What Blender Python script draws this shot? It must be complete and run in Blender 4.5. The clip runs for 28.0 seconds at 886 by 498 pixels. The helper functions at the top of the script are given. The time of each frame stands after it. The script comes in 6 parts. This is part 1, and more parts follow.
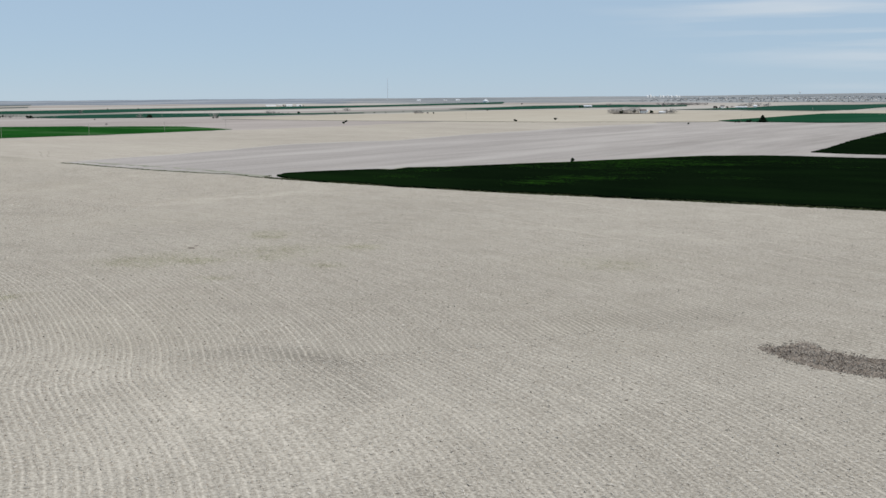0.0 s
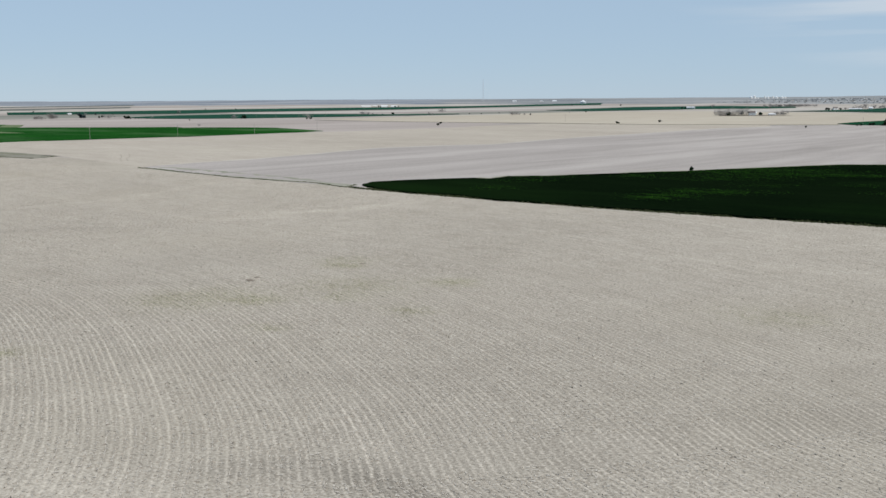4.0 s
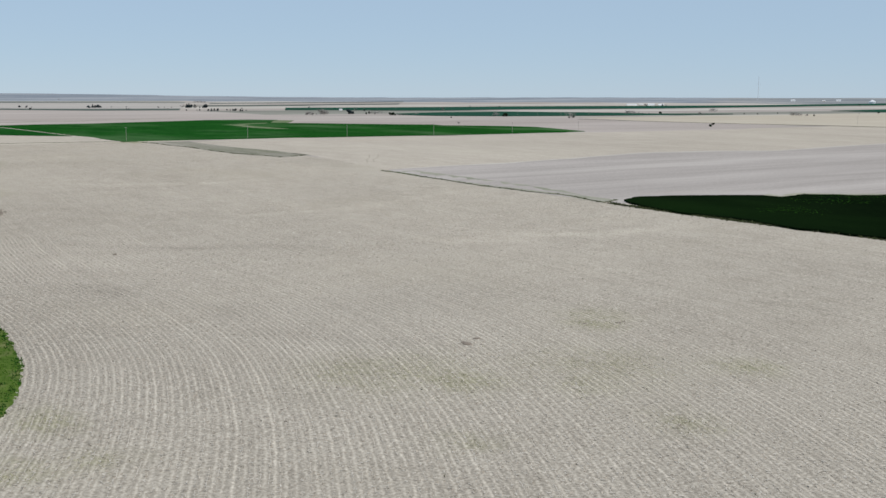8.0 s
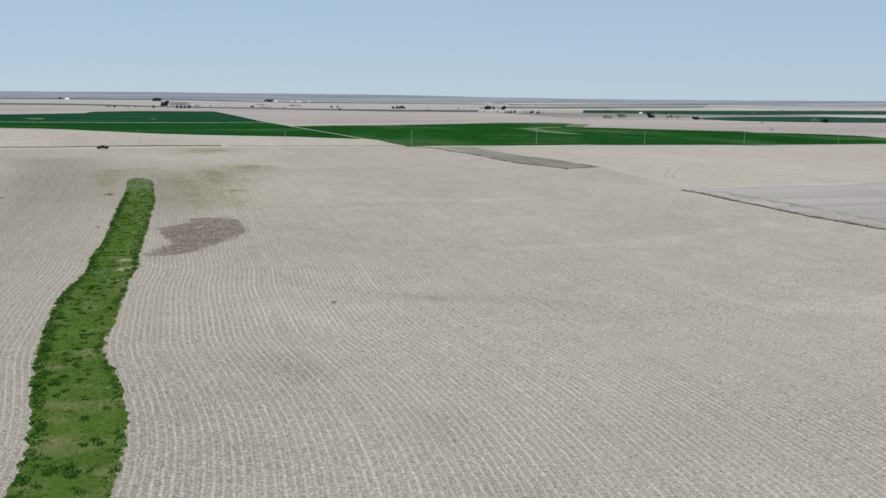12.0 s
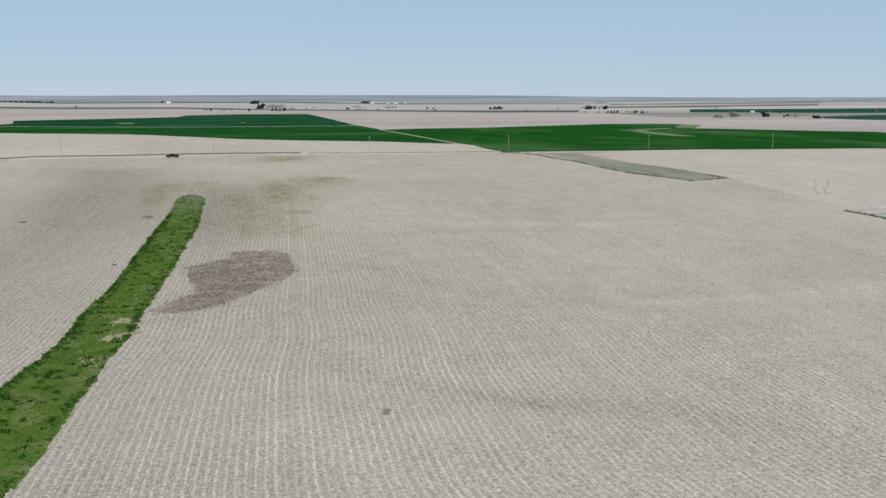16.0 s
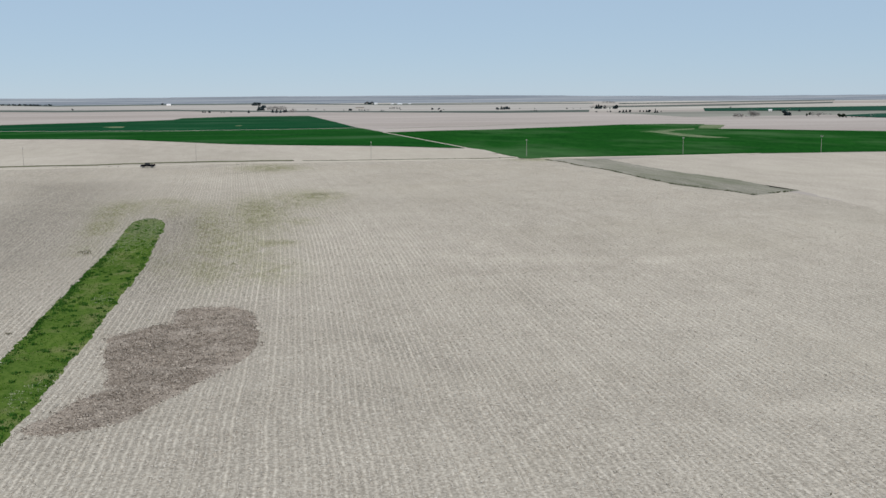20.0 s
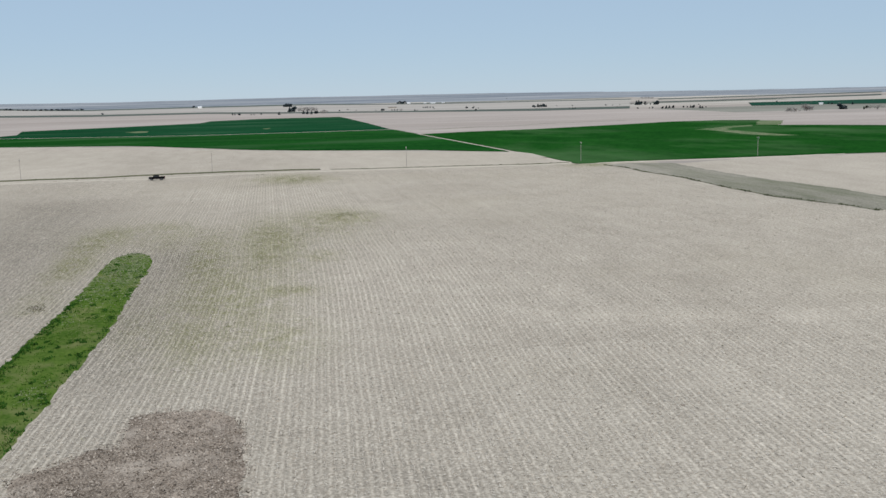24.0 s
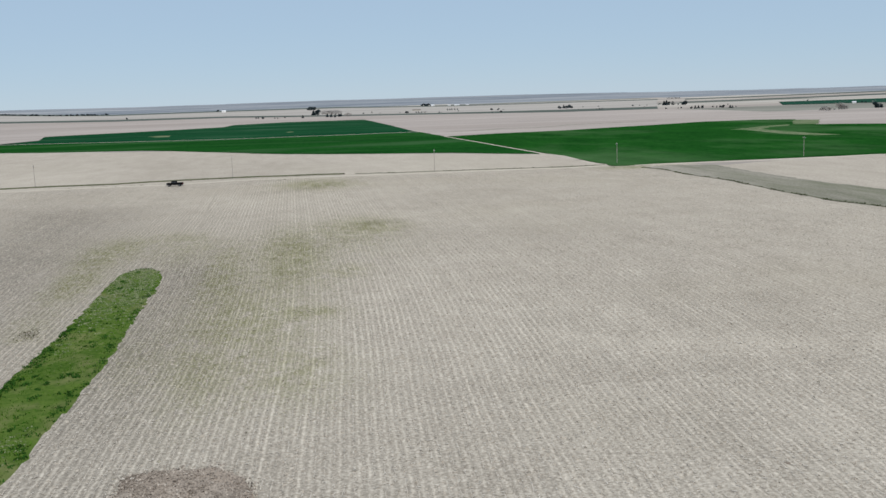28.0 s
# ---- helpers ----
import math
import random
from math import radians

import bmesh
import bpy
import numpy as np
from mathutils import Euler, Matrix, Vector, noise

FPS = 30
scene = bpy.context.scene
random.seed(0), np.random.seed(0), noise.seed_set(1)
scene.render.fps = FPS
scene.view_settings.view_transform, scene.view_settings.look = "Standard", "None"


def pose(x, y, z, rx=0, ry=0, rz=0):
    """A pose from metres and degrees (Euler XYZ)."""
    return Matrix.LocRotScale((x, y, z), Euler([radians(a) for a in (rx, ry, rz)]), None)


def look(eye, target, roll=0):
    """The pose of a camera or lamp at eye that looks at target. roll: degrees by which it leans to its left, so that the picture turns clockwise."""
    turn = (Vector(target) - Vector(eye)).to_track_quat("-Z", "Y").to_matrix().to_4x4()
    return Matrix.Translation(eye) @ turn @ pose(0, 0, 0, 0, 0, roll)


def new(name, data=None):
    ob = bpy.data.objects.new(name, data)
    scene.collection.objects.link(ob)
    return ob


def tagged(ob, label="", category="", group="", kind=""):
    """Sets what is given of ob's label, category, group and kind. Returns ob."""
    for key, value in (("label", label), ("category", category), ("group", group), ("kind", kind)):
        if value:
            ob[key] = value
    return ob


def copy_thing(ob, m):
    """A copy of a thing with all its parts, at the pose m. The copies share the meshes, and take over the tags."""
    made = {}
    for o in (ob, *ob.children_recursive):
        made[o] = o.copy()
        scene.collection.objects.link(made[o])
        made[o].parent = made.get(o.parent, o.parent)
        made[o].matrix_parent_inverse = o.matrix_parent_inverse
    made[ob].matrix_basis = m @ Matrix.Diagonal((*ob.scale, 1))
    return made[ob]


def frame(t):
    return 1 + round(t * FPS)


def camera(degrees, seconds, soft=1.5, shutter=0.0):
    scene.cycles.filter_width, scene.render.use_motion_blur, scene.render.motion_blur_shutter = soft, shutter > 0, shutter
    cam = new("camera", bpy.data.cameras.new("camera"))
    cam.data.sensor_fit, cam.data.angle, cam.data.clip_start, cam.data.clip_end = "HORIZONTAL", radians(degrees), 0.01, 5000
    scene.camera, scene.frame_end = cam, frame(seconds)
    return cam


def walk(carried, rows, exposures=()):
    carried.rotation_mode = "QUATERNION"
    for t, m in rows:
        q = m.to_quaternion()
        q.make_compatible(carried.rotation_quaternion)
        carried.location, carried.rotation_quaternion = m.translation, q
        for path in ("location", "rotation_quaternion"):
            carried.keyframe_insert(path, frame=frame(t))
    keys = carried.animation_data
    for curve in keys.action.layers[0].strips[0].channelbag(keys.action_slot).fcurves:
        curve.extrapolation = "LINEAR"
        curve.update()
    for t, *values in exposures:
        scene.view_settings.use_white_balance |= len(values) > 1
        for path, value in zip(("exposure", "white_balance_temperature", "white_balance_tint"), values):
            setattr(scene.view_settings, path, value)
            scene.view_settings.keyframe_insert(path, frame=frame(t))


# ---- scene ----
cam = camera(47.9, 28.0, 1.5)
# seconds, eye x y z, heading to the left of +y, pitch, roll
ROWS = [
    (0.0, -0.28, 0.86, 31.34, 35.15, -8.71, -0.22),
    (0.5, -3.01, 4.25, 31.31, 35.38, -8.71, -0.19),
    (1.0, -5.87, 7.78, 31.30, 35.55, -8.73, -0.30),
    (1.5, -8.87, 11.46, 31.30, 35.76, -8.71, -0.35),
    (2.0, -12.09, 15.32, 31.33, 36.10, -8.70, -0.32),
    (2.5, -15.48, 19.34, 31.37, 36.51, -8.70, -0.28),
    (3.0, -18.99, 23.44, 31.40, 37.61, -8.68, -0.28),
    (3.5, -22.57, 27.57, 31.43, 38.98, -8.66, -0.22),
    (5.5, -37.34, 44.29, 31.44, 46.11, -8.71, 0.02),
    (6.0, -41.50, 48.60, 31.49, 48.02, -8.76, 0.07),
    (6.5, -45.88, 52.90, 31.57, 49.62, -8.79, 0.08),
    (7.0, -50.48, 57.16, 31.67, 51.49, -8.79, 0.13),
    (7.5, -55.29, 61.36, 31.80, 53.34, -8.80, 0.21),
    (8.0, -60.31, 65.47, 31.95, 55.46, -8.80, 0.22),
    (8.5, -65.53, 69.44, 32.11, 57.34, -8.81, 0.20),
    (9.0, -70.93, 73.27, 32.28, 59.66, -8.82, 0.24),
    (9.5, -76.51, 76.96, 32.44, 62.07, -8.84, 0.22),
    (10.0, -82.22, 80.48, 32.59, 65.05, -8.83, 0.30),
    (10.5, -88.04, 83.82, 32.72, 67.61, -8.84, 0.29),
    (11.0, -93.98, 86.95, 32.83, 70.32, -8.83, 0.43),
    (11.5, -100.04, 89.83, 32.92, 72.35, -8.83, 0.44),
    (12.0, -106.24, 92.48, 32.98, 72.39, -8.81, 0.50),
    (12.5, -112.58, 94.91, 33.04, 72.45, -8.80, 0.44),
    (14.5, -139.33, 103.13, 33.14, 74.95, -8.78, 0.20),
    (15.0, -146.20, 104.90, 33.13, 75.97, -8.79, 0.07),
    (15.5, -153.11, 106.54, 33.10, 77.07, -8.80, 0.03),
    (16.0, -160.04, 108.08, 33.05, 78.04, -8.81, -0.11),
    (16.5, -167.00, 109.53, 33.00, 78.42, -8.82, -0.15),
    (17.0, -173.99, 110.86, 32.94, 78.45, -8.81, -0.19),
    (17.5, -180.99, 112.09, 32.87, 78.43, -8.82, -0.27),
    (18.0, -187.97, 113.25, 32.82, 78.41, -8.81, -0.29),
    (18.5, -194.93, 114.32, 32.77, 78.40, -8.81, -0.39),
    (19.0, -201.87, 115.32, 32.74, 78.37, -8.81, -0.48),
    (19.5, -208.76, 116.24, 32.72, 78.35, -8.80, -0.49),
    (20.0, -215.54, 117.10, 32.70, 78.33, -8.79, -0.51),
    (20.5, -222.19, 117.91, 32.70, 78.31, -8.81, -0.56),
    (22.5, -247.31, 120.79, 32.78, 78.65, -8.85, -1.08),
    (23.0, -253.51, 121.49, 32.81, 78.97, -8.86, -1.26),
    (23.5, -259.67, 122.18, 32.86, 79.51, -8.84, -1.35),
    (24.0, -265.69, 122.80, 32.92, 80.29, -8.85, -1.42),
    (24.5, -271.32, 123.37, 32.99, 80.85, -8.80, -1.54),
    (25.0, -276.19, 123.78, 33.03, 80.87, -8.74, -1.59),
    (25.5, -279.95, 123.99, 33.03, 80.94, -8.72, -1.63),
    (26.0, -282.45, 124.02, 32.96, 81.08, -8.70, -1.69),
    (26.5, -283.78, 123.96, 32.82, 81.29, -8.66, -1.79),
    (27.0, -284.19, 123.88, 32.64, 81.49, -8.71, -1.88),
    (27.5, -284.03, 123.74, 32.43, 81.61, -8.69, -1.95),
    (28.0, -283.51, 123.51, 32.22, 81.68, -8.68, -1.90),
]
walk(cam, [(t, pose(x, y, z, 90 + pitch, 0, yaw) @ pose(0, 0, 0, 0, 0, roll)) for t, x, y, z, yaw, pitch, roll in ROWS])

# ---- world, sun, exposure ----
SUN_ELEV, SUN_AZ = 55.0, 80.0          # degrees; azimuth clockwise from +y
world = bpy.data.worlds.new("sky")
scene.world = world
world.use_nodes = True
wn = world.node_tree
sky = wn.nodes.new("ShaderNodeTexSky")
sky.sky_type, sky.sun_disc = "NISHITA", False
sky.sun_elevation, sky.sun_rotation = radians(SUN_ELEV), radians(SUN_AZ)
sky.altitude, sky.air_density, sky.dust_density, sky.ozone_density = 600, 0.8, 0.0, 3.0
wn.nodes["Background"].inputs[1].default_value = 0.10
tint = wn.nodes.new("ShaderNodeMix")            # a thin, even haze of spring dust over the clear sky
tint.data_type = "RGBA"
tint.inputs[0].default_value = 0.82
tint.inputs[7].default_value = (3.98, 5.30, 6.76, 1)
wn.links.new(sky.outputs[0], tint.inputs[6])
# high thin cloud towards the north-east
way = wn.nodes.new("ShaderNodeTexCoord")
flat = wn.nodes.new("ShaderNodeVectorMath")
flat.operation = "MULTIPLY"
flat.inputs[1].default_value = (2.2, 2.2, 40.0)
wn.links.new(way.outputs["Generated"], flat.inputs[0])
wisp = wn.nodes.new("ShaderNodeTexNoise")
wisp.inputs["Scale"].default_value, wisp.inputs["Detail"].default_value = 1.6, 6.0
wn.links.new(flat.outputs[0], wisp.inputs["Vector"])
veil = wn.nodes.new("ShaderNodeValToRGB")
veil.color_ramp.elements[0].position, veil.color_ramp.elements[1].position = 0.47, 0.66
wn.links.new(wisp.outputs["Fac"], veil.inputs[0])
side = wn.nodes.new("ShaderNodeVectorMath")
side.operation = "DOT_PRODUCT"
side.inputs[1].default_value = (0.30, 0.93, 1.5)
wn.links.new(way.outputs["Generated"], side.inputs[0])
bank = wn.nodes.new("ShaderNodeMapRange")
bank.inputs["From Min"].default_value, bank.inputs["From Max"].default_value = 0.80, 0.93
bank.inputs["To Max"].default_value = 0.65
wn.links.new(side.outputs["Value"], bank.inputs["Value"])
much = wn.nodes.new("ShaderNodeMath")
much.operation = "MULTIPLY"
wn.links.new(veil.outputs[0], much.inputs[0])
wn.links.new(bank.outputs[0], much.inputs[1])
cloud = wn.nodes.new("ShaderNodeMix")
cloud.data_type = "RGBA"
cloud.inputs[7].default_value = (6.6, 7.1, 7.6, 1)
wn.links.new(much.outputs[0], cloud.inputs[0])
wn.links.new(tint.outputs[2], cloud.inputs[6])
wn.links.new(cloud.outputs[2], wn.nodes["Background"].inputs[0])

sun = new("sun", bpy.data.lights.new("sun", "SUN"))
sun.data.energy, sun.data.angle, sun.data.color = 3.45, radians(0.53), (1.0, 0.945, 0.885)
saz, sel = radians(SUN_AZ), radians(SUN_ELEV)
sun.matrix_world = look((0, 0, 300), (-math.sin(saz) * math.cos(sel), -math.cos(saz) * math.cos(sel), 300 - math.sin(sel)))
scene.view_settings.exposure = 0.0

# ---- the lie of the land ----
MID = (-150.0, 110.0)
# rise of the far hills over the plain, by bearing
SKY_AT = [60, 101, 107, 113, 118, 125, 131, 137, 143, 150, 155, 160, 164, 168, 173, 178, 183, 187, 190, 193, 196, 240]
SKY_H = [18, 20, 14, 10, 9.5, 6.5, 4.5, 3.5, 1.5, 0.5, 1.5, 4.5, 9.5, 12, 13, 14, 13, 12.5, 13, 15, 18, 18]


def smooth(a, b, v):
    v = min(1.0, max(0.0, (v - a) / (b - a)))
    return v * v * (3 - 2 * v)


def land(x, y):
    """Height of the ground: a low rise to the west and north, rising slowly far off, low swells in the stubble field."""
    r = math.hypot(x - MID[0], y - MID[1])
    s = smooth(-330, -480, x)
    h = 3.6 * s + (1 - s) * 2.5 * smooth(190, 280, y) + 14.4 * (max(0.0, r - 1500) / 3300) ** 1.5
    edge = smooth(-665, -600, x) * smooth(90, 20, x) * smooth(-130, -60, y) * smooth(262, 225, y)
    if edge > 0:
        h += edge * 0.35 * noise.noise((x * 0.018, y * 0.026, 3.1))
    if r > 2900:
        a = math.degrees(math.atan2(y - MID[1], x - MID[0])) % 360
        h += smooth(2900, 4650, r) * (float(np.interp(a, SKY_AT, SKY_H)) + 1.6 * noise.noise((a * 0.09, 1.7, 0)) + 1.0 * noise.noise((a * 0.45, 4.2, 0)))
    return h


# ---- materials ----
def shader(name, rough=0.9):
    m = bpy.data.materials.new(name)
    m.use_nodes = True
    b = m.node_tree.nodes["Principled BSDF"]
    b.inputs["Roughness"].default_value = rough
    b.inputs["Specular IOR Level"].default_value = 0.0 if rough >= 0.9 else 0.4
    return m, m.node_tree.nodes, m.node_tree.links, b


def ramp(nodes, stops):
    r = nodes.new("ShaderNodeValToRGB")
    while len(r.color_ramp.elements) < len(stops):
        r.color_ramp.elements.new(0.5)
    for e, (p, c) in zip(r.color_ramp.elements, stops):
        e.position, e.color = p, (*c, 1)
    return r


def noise_tex(nodes, links, vec, scale, detail=3.0, rough=0.55):
    n = nodes.new("ShaderNodeTexNoise")
    n.inputs["Scale"].default_value, n.inputs["Detail"].default_value, n.inputs["Roughness"].default_value = scale, detail, rough
    links.new(vec, n.inputs["Vector"])
    return n


def mixed(nodes, links, kind, fac, a, b):
    m = nodes.new("ShaderNodeMix")
    m.data_type, m.blend_type = "RGBA", kind
    for value, i in ((fac, 0), (a, 6), (b, 7)):
        if isinstance(value, (int, float)):
            m.inputs[i].default_value = value
        elif isinstance(value, tuple):
            m.inputs[i].default_value = (*value, 1)
        else:
            links.new(value, m.inputs[i])
    return m.outputs[2]


def field_mat(name, dark, light, big=0.02, mid=0.2, fine=2.0, tint=None, tint_amount=0.4, stretch=(1, 1, 1), bump=0.3, rough=0.95, grain=0.4, spread=0.2, rows=0.0):
    """A field: broad patches, medium blotches and fine grain in one range of colours."""
    m, n, l, b = shader(name, rough)
    geo = n.new("ShaderNodeNewGeometry")
    mp = n.new("ShaderNodeVectorMath")
    mp.operation = "MULTIPLY"
    mp.inputs[1].default_value = stretch
    l.new(geo.outputs["Position"], mp.inputs[0])
    v = mp.outputs[0]
    nb, nm, nf = noise_tex(n, l, v, big, 4), noise_tex(n, l, v, mid, 4), noise_tex(n, l, geo.outputs["Position"], fine, 3, 0.7)
    half = tuple((p + q) / 2 for p, q in zip(dark, light))
    c = ramp(n, [(0.5 - spread, dark), (0.5, half), (0.5 + spread, light)])
    mx = mixed(n, l, "MIX", 0.45, nb.outputs["Fac"], nm.outputs["Fac"])
    mx = mixed(n, l, "MIX", grain, mx, nf.outputs["Fac"])
    l.new(mx, c.inputs[0])
    out = c.outputs[0]
    if tint:
        nt = noise_tex(n, l, v, big * 1.7, 5)
        rt = ramp(n, [(0.5, (0, 0, 0)), (0.72, (tint_amount,) * 3)])
        l.new(nt.outputs["Fac"], rt.inputs[0])
        out = mixed(n, l, "MIX", rt.outputs[0], out, tint)
    if rows:      # pale lines of cut stalks between darker soil, and swales and washes on a broad scale
        at, tone = n.new("ShaderNodeAttribute"), n.new("ShaderNodeAttribute")
        at.attribute_name, tone.attribute_name = "rows", "tone"
        wob = noise_tex(n, l, geo.outputs["Position"], 0.45, 3)
        amp = noise_tex(n, l, geo.outputs["Position"], 0.07, 3)

        def calc(op, *values):
            k = n.new("ShaderNodeMath")
            k.operation = op
            for i, w in enumerate(values):
                if isinstance(w, (int, float)):
                    k.inputs[i].default_value = w
                else:
                    l.new(w, k.inputs[i])
            return k.outputs[0]

        wob2 = noise_tex(n, l, geo.outputs["Position"], 2.2, 2)
        phase = calc("MULTIPLY_ADD", wob2.outputs["Fac"], 0.45, calc("MULTIPLY_ADD", wob.outputs["Fac"], 0.5, at.outputs["Fac"]))
        wave = calc("COSINE", calc("MULTIPLY", phase, 2 * math.pi))
        line = calc("POWER", calc("MULTIPLY_ADD", wave, 0.5, 0.5), 3.5)
        one = n.new("ShaderNodeTexNoise")       # from row to row and pass to pass
        one.noise_dimensions = "1D"
        one.inputs["Scale"].default_value, one.inputs["Detail"].default_value = 0.45, 2.0
        l.new(at.outputs["Fac"], one.inputs["W"])
        deep = calc("MULTIPLY", calc("SUBTRACT", line, 0.29), calc("MULTIPLY_ADD", amp.outputs["Fac"], 1.6, 0.1))
        frag = noise_tex(n, l, geo.outputs["Position"], 1.3, 4, 0.7)
        deep = calc("MULTIPLY", deep, calc("MULTIPLY_ADD", frag.outputs["Fac"], 3.0, -0.5))
        deep = calc("MULTIPLY", deep, calc("MULTIPLY_ADD", one.outputs["Fac"], 1.5, 0.25))
        hush = calc("MAXIMUM", calc("MULTIPLY_ADD", tone.outputs["Fac"], -5.0, 1.0), 0.25)
        deep = calc("MULTIPLY", deep, calc("MINIMUM", hush, 1.4))
        deep = calc("MULTIPLY_ADD", calc("SUBTRACT", one.outputs["Fac"], 0.5), 0.7, deep)
        deep = calc("MULTIPLY_ADD", calc("SUBTRACT", noise_tex(n, l, geo.outputs["Position"], 1.9, 4, 0.8).outputs["Fac"], 0.5), 2.4, deep)
        gain = calc("ADD", calc("MULTIPLY_ADD", deep, rows, 1.0), calc("MULTIPLY", tone.outputs["Fac"], calc("MULTIPLY_ADD", nm.outputs["Fac"], 1.2, 0.4)))
        cover = n.new("ShaderNodeAttribute")    # thin olive weeds among the stalks
        cover.attribute_name = "cover"
        thin = ramp(n, [(0.30, (0, 0, 0)), (0.55, (1, 1, 1))])
        l.new(noise_tex(n, l, geo.outputs["Position"], 0.35, 4, 0.65).outputs["Fac"], thin.inputs[0])
        out = mixed(n, l, "MIX", calc("MULTIPLY", calc("MULTIPLY", cover.outputs["Fac"], thin.outputs[0]), calc("MULTIPLY_ADD", line, -0.5, 1.0)), out, (0.205, 0.204, 0.100))
        lit = n.new("ShaderNodeVectorMath")
        lit.operation = "SCALE"
        l.new(out, lit.inputs[0])
        l.new(gain, lit.inputs[3])
        out = lit.outputs[0]
    l.new(out, b.inputs["Base Color"])
    if bump:
        bp = n.new("ShaderNodeBump")
        bp.inputs["Strength"].default_value, bp.inputs["Distance"].default_value = bump, 0.1
        l.new(nf.outputs["Fac"], bp.inputs["Height"])
        l.new(bp.outputs[0], b.inputs["Normal"])
    return m


def island_mat(name, dark, light, rough=0.9, patch=0.9, share=0.55):
    """Loose pieces in one mesh, each of its own shade."""
    m, n, l, b = shader(name, rough)
    geo = n.new("ShaderNodeNewGeometry")
    c = ramp(n, [(0.0, dark), (1.0, light)])
    l.new(geo.outputs["Random Per Island"], c.inputs[0])
    nz = noise_tex(n, l, geo.outputs["Position"], patch, 3)
    c2 = ramp(n, [(0.34, dark), (0.66, light)])
    l.new(nz.outputs["Fac"], c2.inputs[0])
    l.new(mixed(n, l, "MIX", share, c.outputs[0], c2.outputs[0]), b.inputs["Base Color"])
    return m


def plain(name, colour, rough=0.6, metal=0.0, var=0.15, scale=3.0):
    m, n, l, b = shader(name, rough)
    tc = n.new("ShaderNodeTexCoord")
    nz = noise_tex(n, l, tc.outputs["Object"], scale, 4)
    c = ramp(n, [(0.3, tuple(v * (1 - var) for v in colour)), (0.7, tuple(min(1, v * (1 + var)) for v in colour))])
    l.new(nz.outputs["Fac"], c.inputs[0])
    l.new(c.outputs[0], b.inputs["Base Color"])
    b.inputs["Metallic"].default_value = metal
    return m


def object_mat(name, a, b_, rough=0.9):
    """Foliage or bark that differs a little from copy to copy."""
    m, n, l, b = shader(name, rough)
    oi, geo = n.new("ShaderNodeObjectInfo"), n.new("ShaderNodeNewGeometry")
    mx = n.new("ShaderNodeMath")
    mx.operation = "MULTIPLY_ADD"
    mx.inputs[1].default_value, mx.inputs[2].default_value = 0.5, 0.0
    l.new(geo.outputs["Random Per Island"], mx.inputs[0])
    ad = n.new("ShaderNodeMath")
    ad.operation = "MULTIPLY_ADD"
    ad.inputs[1].default_value = 0.5
    l.new(oi.outputs["Random"], ad.inputs[0])
    l.new(mx.outputs[0], ad.inputs[2])
    c = ramp(n, [(0.0, a), (1.0, b_)])
    l.new(ad.outputs[0], c.inputs[0])
    l.new(c.outputs[0], b.inputs["Base Color"])
    return m


M_STUBBLE = field_mat("stubble", (0.228, 0.202, 0.167), (0.458, 0.418, 0.356), 0.012, 0.12, 3.0, (0.325, 0.292, 0.232), 0.3, (1, 1, 1), 0.6, 0.95, 0.70, 0.12, 0.23)
M_STRAW = island_mat("straw", (0.345, 0.311, 0.264), (0.50, 0.459, 0.40))
M_STAND = island_mat("standing_stubble", (0.235, 0.211, 0.177), (0.43, 0.391, 0.334), 0.9, 1.3, 0.35)
M_CHAFF = island_mat("chaff", (0.30, 0.268, 0.226), (0.59, 0.545, 0.477))
M_PALE = field_mat("pale_stubble", (0.290, 0.258, 0.217), (0.440, 0.398, 0.340), 0.010, 0.16, 1.1, (0.35, 0.318, 0.262), 0.5, (0.35, 1, 1), 0.5, 0.95, 0.55, 0.12)
M_GREYFIELD = field_mat("grey_tilled", (0.25, 0.228, 0.211), (0.385, 0.354, 0.331), 0.03, 0.2, 0.8, (0.42, 0.39, 0.36), 0.55, (0.8, 0.07, 1), 0.3, 0.95, 0.35, 0.13)
M_PINK = field_mat("fallow", (0.275, 0.243, 0.222), (0.395, 0.355, 0.328), 0.003, 0.02, 0.3, (0.25, 0.215, 0.19), 0.5, (1, 0.3, 1), 0.0, 0.95, 0.3, 0.13)
M_CREAM = field_mat("cream_stubble", (0.345, 0.305, 0.245), (0.42, 0.38, 0.315), 0.004, 0.03, 0.4, None, 0, (1, 0.4, 1), 0.0, 0.95, 0.3, 0.14)
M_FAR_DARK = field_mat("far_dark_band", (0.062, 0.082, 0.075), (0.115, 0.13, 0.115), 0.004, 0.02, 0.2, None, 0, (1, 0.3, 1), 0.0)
M_BAND = field_mat("pale_band", (0.295, 0.275, 0.252), (0.395, 0.372, 0.345), 0.004, 0.03, 0.4, (0.22, 0.21, 0.195), 0.5, (1, 0.25, 1), 0.0, 0.95, 0.3, 0.14)
M_WHEAT = field_mat("wheat", (0.004, 0.033, 0.006), (0.015, 0.082, 0.013), 0.008, 0.05, 0.35, (0.075, 0.135, 0.062), 0.6, (0.45, 1, 1), 0.3, 0.95, 0.45, 0.13)
M_WHEAT_LOW = field_mat("mid_wheat", (0.004, 0.035, 0.007), (0.014, 0.080, 0.014), 0.012, 0.06, 0.35, (0.070, 0.125, 0.065), 0.5, (1, 0.3, 1), 0.3, 0.95, 0.45, 0.13)
